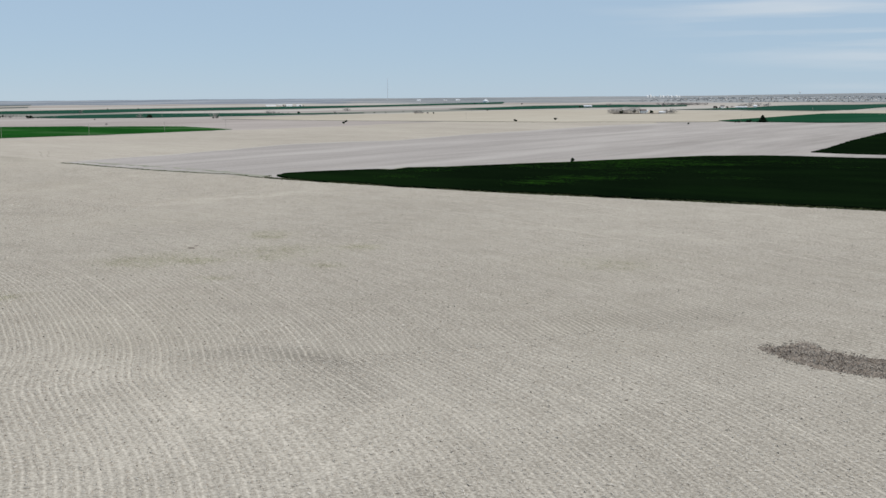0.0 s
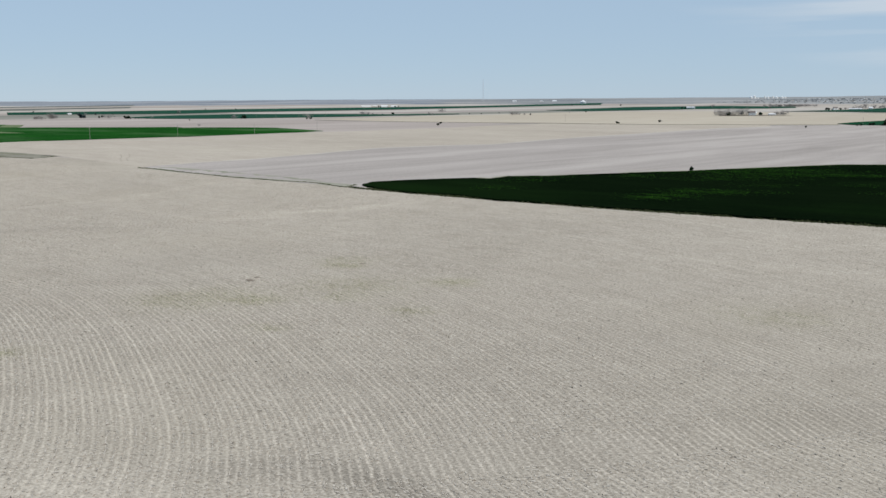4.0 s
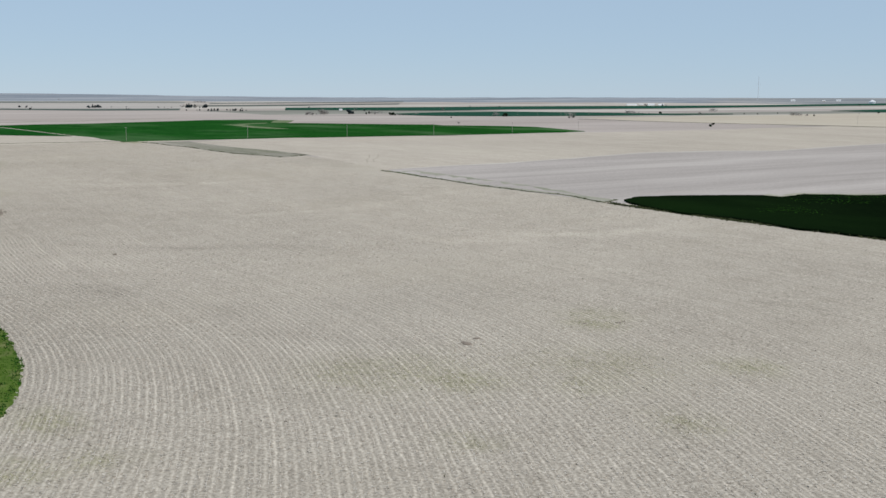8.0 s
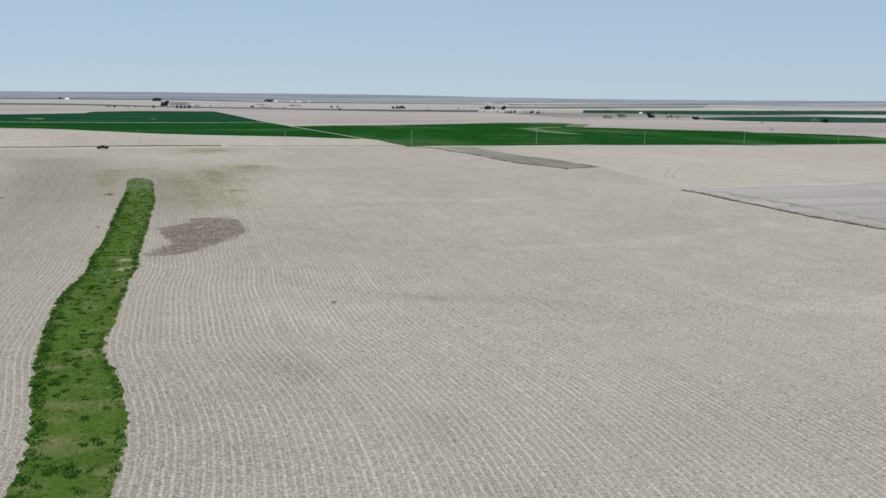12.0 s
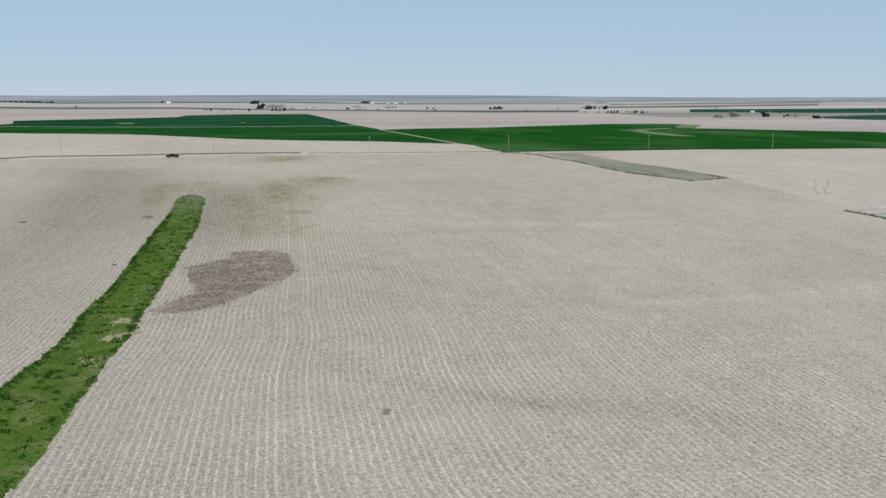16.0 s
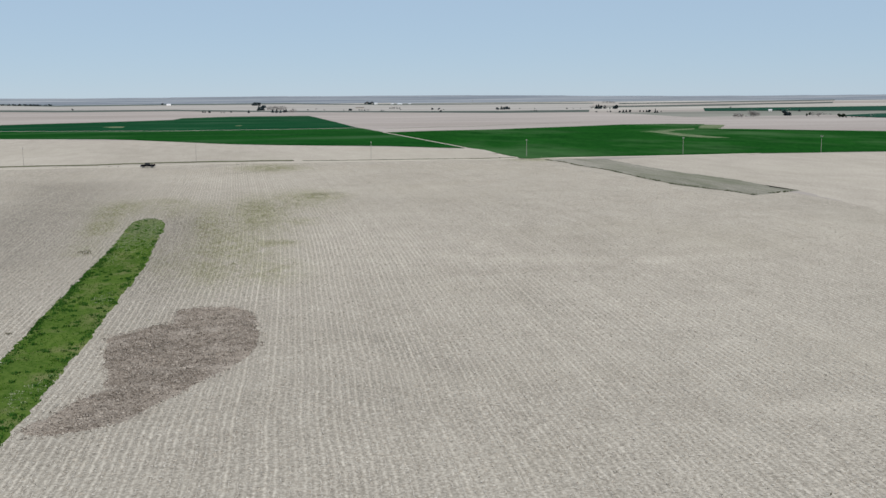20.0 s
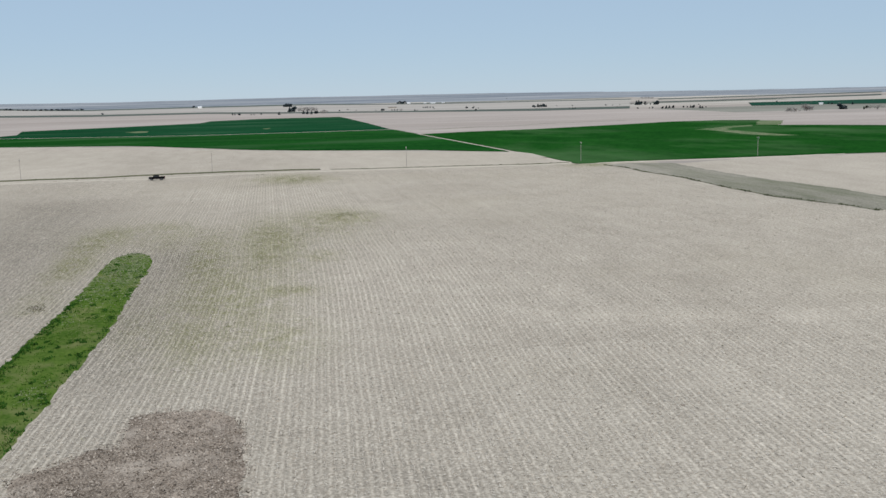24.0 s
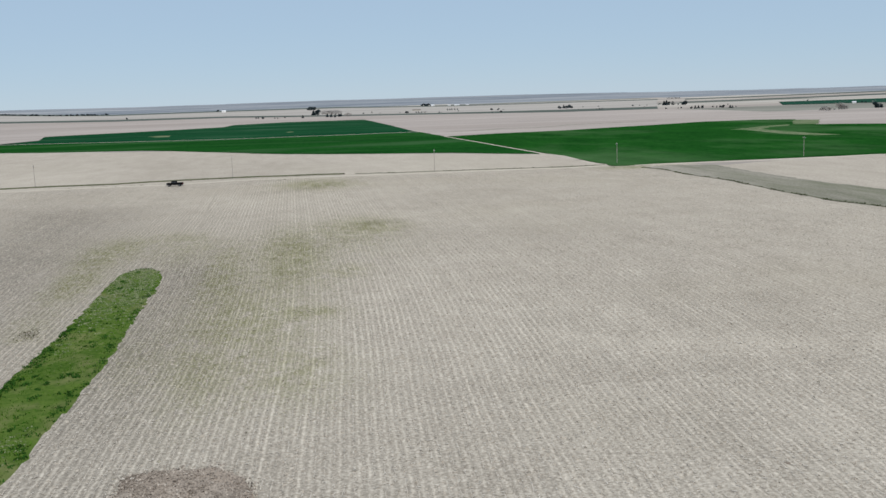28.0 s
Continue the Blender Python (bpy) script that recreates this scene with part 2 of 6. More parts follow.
M_WHEAT_BLUE = field_mat("dark_wheat", (0.004, 0.033, 0.014), (0.013, 0.066, 0.027), 0.012, 0.06, 0.35, (0.060, 0.115, 0.070), 0.5, (1, 0.3, 1), 0.3, 0.95, 0.45, 0.13)
# green crop with the blue of distant haze mixed into its colour
M_WHEAT_FAR = field_mat("haze_tinted_wheat", (0.006, 0.038, 0.018), (0.015, 0.062, 0.032), 0.004, 0.03, 0.4, (0.04, 0.09, 0.06), 0.4, (1, 0.4, 1), 0.0)
M_ALFALFA = field_mat("alfalfa", (0.0016, 0.0042, 0.0018), (0.0042, 0.0095, 0.0034), 0.008, 0.06, 0.9, (0.012, 0.036, 0.007), 0.25, (0.5, 1, 1), 0.3, 0.95, 0.4, 0.14)
# teal here is green crop plus haze, both in the base colour
M_TEAL = field_mat("haze_tinted_crop", (0.011, 0.046, 0.031), (0.024, 0.072, 0.049), 0.003, 0.02, 0.3, None, 0, (1, 0.4, 1), 0.0)
M_GREYGREEN = field_mat("weedy_fallow", (0.135, 0.135, 0.105), (0.315, 0.292, 0.25), 0.05, 0.3, 1.6, (0.115, 0.128, 0.08), 0.6, (0.18, 1, 1), 0.3, 0.95, 0.5, 0.13)
M_BARE = field_mat("thin_wheat", (0.03, 0.10, 0.03), (0.22, 0.215, 0.145), 0.03, 0.12, 0.5, (0.02, 0.09, 0.015), 0.8)
M_SOIL = field_mat("bare_soil", (0.092, 0.075, 0.061), (0.305, 0.258, 0.214), 0.10, 0.6, 4.5, (0.36, 0.318, 0.272), 0.8, (1, 1, 1), 0.8, 0.95, 0.62, 0.075)
M_CLOD = island_mat("clods", (0.094, 0.077, 0.063), (0.455, 0.405, 0.35), 0.9, 0.5, 0.4)
M_DARK_CLOD = island_mat("dark_clods", (0.05, 0.038, 0.03), (0.14, 0.11, 0.088))
M_DIRT = field_mat("dirt_road", (0.37, 0.33, 0.275), (0.47, 0.43, 0.37), 0.03, 0.3, 2.0, None, 0, (1, 1, 1), 0.2)
M_TYRE = field_mat("tyre_soil", (0.27, 0.243, 0.203), (0.36, 0.328, 0.278), 0.05, 0.4, 3.0, None, 0, (1, 1, 1), 0.4)
M_RIM = field_mat("pale_green_rim", (0.205, 0.212, 0.15), (0.34, 0.325, 0.265), 0.05, 0.3, 2.0, None, 0, (1, 1, 1), 0.3)
M_VERGE = field_mat("verge_grass", (0.05, 0.058, 0.038), (0.135, 0.132, 0.088), 0.05, 0.4, 2.0, (0.05, 0.07, 0.03), 0.6)
M_GRASS = field_mat("grass", (0.022, 0.060, 0.008), (0.105, 0.152, 0.034), 0.10, 0.35, 1.6, (0.17, 0.165, 0.08), 0.75, (1, 1, 1), 0.8, 0.95, 0.5)
M_STRAW_GRASS = field_mat("straw_grass", (0.17, 0.185, 0.085), (0.35, 0.325, 0.22), 0.4, 1.2, 5.0, None, 0, (1, 1, 1), 0.6, 0.95, 0.5, 0.12)
M_BLADE = island_mat("blades", (0.015, 0.062, 0.005), (0.082, 0.174, 0.017), 0.9, 0.28, 0.7)
M_YOUNG = island_mat("young_crop", (0.012, 0.048, 0.006), (0.040, 0.118, 0.014))
M_DRY = island_mat("dry_grass", (0.205, 0.232, 0.138), (0.285, 0.302, 0.198), 0.9, 0.3, 0.7)
M_SCRUB = field_mat("ditch_ground", (0.180, 0.187, 0.145), (0.335, 0.318, 0.265), 0.03, 0.2, 1.5, (0.15, 0.17, 0.11), 0.7)
M_WEED = island_mat("weeds", (0.013, 0.052, 0.008), (0.040, 0.105, 0.018))
M_SPROUT = island_mat("sprouts", (0.20, 0.205, 0.115), (0.34, 0.325, 0.225))
M_TUFT = island_mat("dark_tufts", (0.03, 0.035, 0.018), (0.12, 0.11, 0.07))
M_BANK = island_mat("bank_weeds", (0.02, 0.035, 0.014), (0.09, 0.10, 0.05))
# skyline ground: blue-grey of the air's haze painted into its colour
M_SKYLINE = field_mat("haze_tinted_woodland", (0.15, 0.168, 0.182), (0.34, 0.335, 0.325), 0.003, 0.010, 0.04, (0.10, 0.12, 0.137), 0.85, (0.35, 1.3, 1), 0.0, 0.95, 0.2, 0.11)
M_MOUND = field_mat("burrow_soil", (0.13, 0.108, 0.088), (0.24, 0.205, 0.172), 0.3, 1.5, 8.0, None, 0, (1, 1, 1), 0.5)
# hills carry the distance haze as blue-grey base colour
M_HILL = field_mat("haze_tinted_hills", (0.155, 0.18, 0.21), (0.305, 0.315, 0.33), 0.0022, 0.008, 0.02, (0.10, 0.127, 0.158), 0.9, (1.3, 0.35, 1), 0.0, 0.95, 0.2, 0.11)
M_EVERGREEN = object_mat("evergreen", (0.008, 0.018, 0.010), (0.022, 0.038, 0.020))
# next two foliages are lightened and blued to stand in for haze
M_HAZY = object_mat("haze_tinted_foliage", (0.17, 0.188, 0.20), (0.26, 0.27, 0.275))
M_EVERGREEN_FAR = object_mat("haze_tinted_evergreen", (0.030, 0.046, 0.052), (0.060, 0.078, 0.084))
M_TWIG = object_mat("twigs", (0.19, 0.178, 0.168), (0.32, 0.302, 0.285))
M_BARK = object_mat("bark", (0.07, 0.055, 0.045), (0.14, 0.115, 0.095))
M_POLE = plain("weathered_pole", (0.31, 0.285, 0.255), 0.85, 0, 0.2, 1.5)
M_INSUL = plain("insulator", (0.55, 0.53, 0.5), 0.3)
M_BLACK = plain("black_paint", (0.010, 0.010, 0.011), 0.92)
M_GLASS = plain("dark_glass", (0.02, 0.025, 0.03), 0.3)
M_RUBBER = plain("rubber", (0.02, 0.02, 0.02), 0.9)
M_CHROME = plain("alloy", (0.22, 0.22, 0.23), 0.5, 1.0)
M_LAMP_RED = plain("tail_lamp", (0.25, 0.01, 0.01), 0.3)
M_LAMP_CLEAR = plain("head_lamp", (0.7, 0.7, 0.72), 0.15)
M_WHITE = plain("white_siding", (0.78, 0.77, 0.74), 0.6, 0, 0.06)
M_TIN = plain("tin_roof", (0.60, 0.61, 0.63), 0.5, 0.0)
M_SHINGLE = plain("shingle", (0.16, 0.14, 0.13), 0.9)
M_TAN = plain("tan_siding", (0.45, 0.40, 0.33), 0.7)
M_STEEL = plain("galvanised", (0.62, 0.64, 0.66), 0.4, 0.4)
M_PANE = plain("window_pane", (0.05, 0.06, 0.07), 0.1)

# far farmland: long rectangular parcels, each of its own colour
M_LAND, n_, l_, b_ = shader("far_parcels", 0.95)
g_ = n_.new("ShaderNodeNewGeometry")
s_ = n_.new("ShaderNodeVectorMath")
s_.operation = "MULTIPLY"
s_.inputs[1].default_value = (1 / 150.0, 1 / 1150.0, 0)
l_.new(g_.outputs["Position"], s_.inputs[0])
f_ = n_.new("ShaderNodeVectorMath")
f_.operation = "FLOOR"
l_.new(s_.outputs[0], f_.inputs[0])
w_ = n_.new("ShaderNodeTexWhiteNoise")
l_.new(f_.outputs[0], w_.inputs["Vector"])
c_ = ramp(n_, [(0.0, (0.30, 0.27, 0.245)), (0.2, (0.36, 0.33, 0.295)), (0.42, (0.31, 0.28, 0.257)), (0.58, (0.385, 0.36, 0.327)), (0.78, (0.20, 0.20, 0.175)), (0.9, (0.27, 0.248, 0.23))])
c_.color_ramp.interpolation = "CONSTANT"
l_.new(w_.outputs["Value"], c_.inputs[0])
nz_ = noise_tex(n_, l_, g_.outputs["Position"], 0.006, 5)
l_.new(mixed(n_, l_, "OVERLAY", 0.35, c_.outputs[0], nz_.outputs["Fac"]), b_.inputs["Base Color"])


# ---- building helpers ----
def finish(name, bm, materials, parent=None):
    me = bpy.data.meshes.new(name)
    bm.to_mesh(me)
    bm.free()
    for m in materials if isinstance(materials, (list, tuple)) else [materials]:
        me.materials.append(m)
    ob = new(name, me)
    ob.parent = parent
    return ob


def part(name, bm, material, parent, label=""):
    return tagged(finish(name, bm, material, parent), label)


def raw(name, verts, faces, material, parent=None):
    me = bpy.data.meshes.new(name)
    verts, faces = np.asarray(verts, np.float32), np.asarray(faces, np.int32)
    me.vertices.add(len(verts))
    me.vertices.foreach_set("co", verts.ravel())
    k = faces.shape[1]
    me.loops.add(faces.size)
    me.loops.foreach_set("vertex_index", faces.ravel())
    me.polygons.add(len(faces))
    me.polygons.foreach_set("loop_start", np.arange(0, faces.size, k, dtype=np.int32))
    me.update(calc_edges=True)
    me.materials.append(material)
    ob = new(name, me)
    ob.parent = parent
    return ob


def box(bm, x0, x1, y0, y1, z0, z1, top=1.0, bevel=0.0):
    """A block whose top is narrowed by the factor top."""
    cx, cy = (x0 + x1) / 2, (y0 + y1) / 2
    lo = [bm.verts.new(p) for p in ((x0, y0, z0), (x1, y0, z0), (x1, y1, z0), (x0, y1, z0))]
    hi = [bm.verts.new((cx + (v.co.x - cx) * top, cy + (v.co.y - cy) * top, z1)) for v in lo]
    fs = [bm.faces.new(lo[::-1]), bm.faces.new(hi)]
    for i in range(4):
        fs.append(bm.faces.new((lo[i], lo[(i + 1) % 4], hi[(i + 1) % 4], hi[i])))
    if bevel:
        bmesh.ops.bevel(bm, geom=list({e for f in fs for e in f.edges}), offset=bevel, segments=2, affect="EDGES")


def tube(bm, p, q, r0, r1, sides=6, caps=True):
    p, q = Vector(p), Vector(q)
    d = (q - p).normalized()
    a = d.orthogonal().normalized()
    c = d.cross(a)
    rings = []
    for o, r in ((p, r0), (q, r1)):
        rings.append([bm.verts.new(o + (a * math.cos(2 * math.pi * i / sides) + c * math.sin(2 * math.pi * i / sides)) * r) for i in range(sides)])
    for i in range(sides):
        bm.faces.new((rings[0][i], rings[0][(i + 1) % sides], rings[1][(i + 1) % sides], rings[1][i]))
    if caps:
        bm.faces.new(rings[0][::-1])
        bm.faces.new(rings[1])


def inside(poly, x, y):
    hit, j = False, len(poly) - 1
    for i in range(len(poly)):
        (xi, yi), (xj, yj) = poly[i], poly[j]
        if (yi > y) != (yj > y) and x < (xj - xi) * (y - yi) / (yj - yi) + xi:
            hit = not hit
        j = i
    return hit


def rounded(poly, step, rough=0.0, seed=0):
    """The outline with its sides cut into steps and a little unevenness."""
    out = []
    for i, (x, y) in enumerate(poly):
        u, v = poly[(i + 1) % len(poly)]
        k = max(1, int(math.hypot(u - x, v - y) / step))
        for j in range(k):
            a, b = x + (u - x) * j / k, y + (v - y) * j / k
            n = noise.noise((a * 0.31 + seed, b * 0.31, 0.5)) + 0.6 * noise.noise((a * 0.06, b * 0.06 + seed, 2.5))
            e = noise.noise((a * 0.29, b * 0.33 + seed, 7.5))
            out.append((a + rough * n, b + rough * e))
    return out


def sheet(name, outline, material, height, label="", lift=0.0, step=12.0, rough=0.4, cell=150.0, category="field", kind="structure"):
    """A field laid on the ground: its outline filled, raised by the crop's height, with sides that go down to the soil."""
    pts = rounded(outline, step, rough, len(name))
    if sum(p[0] * q[1] - q[0] * p[1] for p, q in zip(pts, pts[1:] + pts[:1])) < 0:
        pts.reverse()
    bm = bmesh.new()
    top = [bm.verts.new((x, y, 0.0)) for x, y in pts]
    low = []
    for i, (x, y) in enumerate(pts):        # thin covers run out in a gentle bank
        (a, b), (c, d) = pts[i - 1], pts[(i + 1) % len(pts)]
        k = (0.9 if height < 0.12 else 0.0) / max(0.01, math.hypot(c - a, d - b))
        low.append(bm.verts.new((x + (d - b) * k, y - (c - a) * k, -1.0)))
    face = bm.faces.new(top)
    bmesh.ops.triangulate(bm, faces=[face])
    for i in range(len(pts)):
        j = (i + 1) % len(pts)
        bm.faces.new((low[i], low[j], top[j], top[i]))
    xs, ys = [p[0] for p in pts], [p[1] for p in pts]
    for axis, lo, hi in ((0, min(xs), max(xs)), (1, min(ys), max(ys))):
        fine = (-490, -320) if axis == 0 else (180, 290)
        slope = max(xs) > -490 and min(ys) < 290
        at = lo + 5.0 if slope and lo > fine[0] - cell else lo + cell
        while at < hi:
            co, no = ((at, 0, 0), (1, 0, 0)) if axis == 0 else ((0, at, 0), (0, 1, 0))
            bmesh.ops.bisect_plane(bm, geom=bm.verts[:] + bm.edges[:] + bm.faces[:], plane_co=co, plane_no=no)
            at += 10.0 if slope and fine[0] - cell < at < fine[1] else cell
    for v in bm.verts:
        v.co.z = land(v.co.x, v.co.y) + (lift + height if v.co.z > -0.5 else lift - 0.06)
    return tagged(finish(name, bm, material), label, category, "", kind)


def ribbon(name, line, width, material, height, label, rough=0.3, step=6.0, category="road"):
    """A strip of even width along a line, with a crowned top."""
    pts = []
    for (x, y), (u, v) in zip(line, line[1:]):
        k = max(1, int(math.hypot(u - x, v - y) / step))
        pts += [(x + (u - x) * j / k, y + (v - y) * j / k) for j in range(k)]
    pts.append(line[-1])
    verts, faces = [], []
    for i, (x, y) in enumerate(pts):
        a, b = pts[max(0, i - 1)], pts[min(len(pts) - 1, i + 1)]
        dx, dy = b[0] - a[0], b[1] - a[1]
        d = math.hypot(dx, dy)
        nx, ny = -dy / d, dx / d
        wob = rough * noise.noise((x * 0.15, y * 0.15, len(name)))
        for s, h in ((-0.5, -0.06), (-0.42, 0.8), (0, 1), (0.42, 0.8), (0.5, -0.06)):
            off = s * width + wob + rough * 0.6 * noise.noise((x * 0.4, y * 0.4, s * 9))
            px, py = x + nx * off, y + ny * off
            verts.append((px, py, land(px, py) + (h if h < 0 else h * height)))
        if i:
            o = (i - 1) * 5
            faces += [(o + j, o + j + 1, o + j + 6, o + j + 5) for j in range(4)]
    ob = raw(name, verts, [f[::-1] for f in faces], material)
    return tagged(ob, label, category, "", "structure")


def scatter(name, spots, material, label, category, size=(0.2, 0.5), blades=3, spread=0.5, lean=0.4, wide=0.35):
    """Tufts at the given spots, each of a few tapered leaves, as one stuff object."""
    rng = random.Random(len(name) * 7 + len(spots))
    verts, faces = [], []
    for x, y in spots:
        h, z = rng.uniform(*size), land(x, y)
        for _ in range(blades):
            a = rng.uniform(0, 6.283)
            ox, oy = x + rng.uniform(-spread, spread) * h, y + rng.uniform(-spread, spread) * h
            wx, wy = math.cos(a) * wide * h / 2, math.sin(a) * wide * h / 2
            lx, ly = rng.uniform(-lean, lean) * h, rng.uniform(-lean, lean) * h
            hh, i = h * rng.uniform(0.6, 1.0), len(verts)
            verts += [(ox - wx, oy - wy, z - 0.03), (ox + wx, oy + wy, z - 0.03), (ox + lx + wx * 0.5, oy + ly + wy * 0.5, z + hh), (ox + lx - wx * 0.5, oy + ly - wy * 0.5, z + hh * 0.9)]
            faces.append((i, i + 1, i + 2, i + 3))
    return tagged(raw(name, verts, faces, material), label, category, "", "stuff")


# ---- the contour that grass strip and stubble rows follow ----
SPINE = [(-503.6, 96.9), (-463.6, 95.9), (-454.6, 96.4), (-445.6, 96.3), (-436.6, 96.1), (-427.6, 96), (-418.6, 95.6), (-409.6, 95.2), (-400.6, 94.9), (-391.6, 94.2), (-382.6, 93.6), (-373.6, 93.2), (-364.6, 92.7), (-355.6, 92.1), (-346.6, 91.6), (-337.6, 91.1), (-328.6, 90.5), (-319.6, 89.5), (-310.6, 89.2), (-301.6, 89.1), (-292.6, 88.1), (-283.6, 86.8), (-274.6, 86.1), (-265.6, 85.6), (-256.6, 85.3), (-247.6, 84.8), (-238.6, 84.4), (-229.6, 85.4), (-220.6, 86.2), (-211.6, 86.9), (-202.6, 87.1), (-193.6, 86.4), (-182.8, 85.3), (-171.3, 82.1), (-156.5, 77), (-135.8, 67.2), (-116.8, 56.8), (-109.8, 49), (-97.9, 43), (-87.9, 38.6), (-78.2, 33.4), (-68.2, 24.8), (-58.3, 15.5), (-38.3, -4.5), (1.7, -45.5), (61.7, -105.5), (121.7, -165.2)]


def spine_points(step):
    """The contour that strip and rows follow, smoothed, with its normals."""
    xs, ys = [p[0] for p in SPINE], [p[1] for p in SPINE]
    fx = np.arange(-700.9, 119.4, 1.0)
    fy = np.interp(fx, xs, ys)
    k = np.hanning(25)
    fy = np.convolve(np.pad(fy, 12, mode="edge"), k / k.sum(), mode="valid")
    s = np.concatenate([[0], np.cumsum(np.hypot(np.diff(fx), np.diff(fy)))])
    t = np.arange(0, s[-1], step)
    px, py = np.interp(t, s, fx), np.interp(t, s, fy)
    tx, ty = np.gradient(px), np.gradient(py)
    k = np.hanning(41)
    tx, ty = (np.convolve(np.pad(v, 20, mode="edge"), k / k.sum(), mode="valid") for v in (tx, ty))
    d = np.hypot(tx, ty)
    return px, py, -ty / d, tx / d


SX, SY, NX, NY = spine_points(1.0)
ROW = 0.86

# ---- ground: one sheet to the horizon ----
FIELD_W, FIELD_N = -690.0, 276.0        # the stubble field's west and north edges
EDGE = 4700.0


def lines(lo, hi, fine, far_lo, far_hi):
    a = list(np.arange(lo, hi + 0.1, fine))
    for sign, at, end in ((1, hi, far_hi), (-1, lo, far_lo)):
        step = fine
        while sign * (end - at) > 0:
            step = min(140.0, step * 1.25)
            at += sign * step
            a.append(at)
    return a


gx = sorted(set([round(v, 2) for v in lines(-671, 97, 3.0, -5000, 5000)] + [FIELD_W]))
gy = sorted(set([round(v, 2) for v in lines(-131, 265, 3.0, -5000, 5000)] + [FIELD_N]))
bm = bmesh.new()
grid = [[bm.verts.new((x, y, land(x, y))) if math.hypot(x - MID[0], y - MID[1]) < EDGE + 120 else None for y in gy] for x in gx]
for i in range(len(gx) - 1):
    for j in range(len(gy) - 1):
        q = (grid[i][j], grid[i + 1][j], grid[i + 1][j + 1], grid[i][j + 1])
        if None in q:
            continue
        cx, cy = (gx[i] + gx[i + 1]) / 2, (gy[j] + gy[j + 1]) / 2
        fc = bm.faces.new(q)
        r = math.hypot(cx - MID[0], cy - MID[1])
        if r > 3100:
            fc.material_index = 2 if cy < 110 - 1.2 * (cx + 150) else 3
        elif cx > FIELD_W and cy < FIELD_N and cx < 900 and cy > -900:
            fc.material_index = 0
        else:
            fc.material_index = 1
        fc.smooth = True
for v in [v for v in bm.verts if not v.link_faces]:
    bm.verts.remove(v)
# washes of pale residue and darker, damper swales: line, half width, strength
WASHES_A = [
    ([(-346.6, 208.5), (-355.2, 241.7)], 24, -0.06),
    ([(-190, 150), (-30, 150)], 65, -0.065),
    ([(-187.7, 139.1), (-189.2, 160.3)], 14, -0.09),
    ([(-164.1, 215), (-133.2, 240.2)], 26, -0.06),
    ([(-105.6, 196.7), (-51.5, 203.3)], 26, -0.05),
    ([(-96.5, 68.8), (-79.6, 63.8)], 9, 0.04),
    ([(-68.3, 68.7), (-58.9, 67.2)], 8, 0.06),
    ([(-138.1, 86.9), (-115.4, 86.6)], 9, 0.04),
    ([(-520, 92), (-400, 88), (-280, 86), (-190, 84)], 35, -0.085),
    ([(-560, 190), (-330, 190), (-150, 165)], 45, 0.015),
    ([(-77.5, 56.4), (-63.5, 61.4), (-50.5, 69.1)], 9, 0.06),
    ([(-107.6, 67.2), (-95.6, 70.1), (-83.4, 70.8)], 6, 0.05),
    ([(-201.6, 109.8), (-193.3, 115.7)], 7, 0.05),
]
WASHES_B = [
    ([(-475, 104), (-440, 106), (-400, 106), (-365, 102)], 9, -0.1),
    ([(-640, 40), (-520, 62), (-420, 72)], 22, -0.1),
    ([(-290.5, 118), (-279.5, 120.4), (-272.1, 126.9), (-264.1, 134.6), (-259.6, 139)], 2.5, -0.1),
    ([(-259.6, 139), (-256.2, 146.4), (-255.1, 155.6), (-245.6, 162)], 2.5, -0.12),
    ([(-306.4, 170.6), (-305.6, 183.3), (-307.5, 197.9), (-308.5, 213), (-311.9, 229), (-316.9, 247.4)], 3, 0.1),
    ([(-260.2, 111.1), (-252.8, 116), (-244, 121)], 5, 0.06),
    ([(-230.6, 110.9), (-220.1, 112.3)], 2, -0.12),
    ([(-202, 121.6), (-193.3, 121.2)], 3, -0.1),
    ([(-240.9, 188), (-233.7, 198.3), (-230.2, 204.6)], 4, 0.09),
    ([(-355.3, 233.3), (-321.7, 230.4)], 4, -0.05),
]
WASHES_C = [
    ([(-351.5, 130.6), (-344.2, 135.8), (-334.8, 139.9), (-328.9, 142.8)], 3, -0.1),
    ([(-324.7, 130.3), (-317.8, 133)], 4, -0.1),
    ([(-422.1, 164.1), (-394.7, 172.9), (-390.4, 192.5), (-390.9, 214.1)], 2.5, 0.08),
    ([(-360.8, 166), (-337.7, 174.2)], 3, -0.05),
    ([(-94.2, 80.2), (-91.2, 85.8), (-85.5, 87.9), (-80, 88), (-75.3, 86.7), (-68.6, 81.7), (-64.3, 77.4)], 2.2, -0.16),
    ([(-81.1, 87.2), (-76.1, 87.6)], 3, -0.1),
    ([(-77.8, 67.4), (-72.1, 68.3)], 4, 0.12),
    ([(-61.9, 78), (-57.6, 79.8)], 3.5, 0.14),
    ([(-124.7, 72.7), (-136.3, 87.7), (-136.5, 98.7)], 4, -0.05),
    ([(-119.4, 208.3), (-90.2, 207.4), (-70.9, 207.9)], 2.5, 0.08),
    ([(-245.4, 203.9), (-221.7, 224.3), (-221.6, 234.2)], 3, 0.08),
]
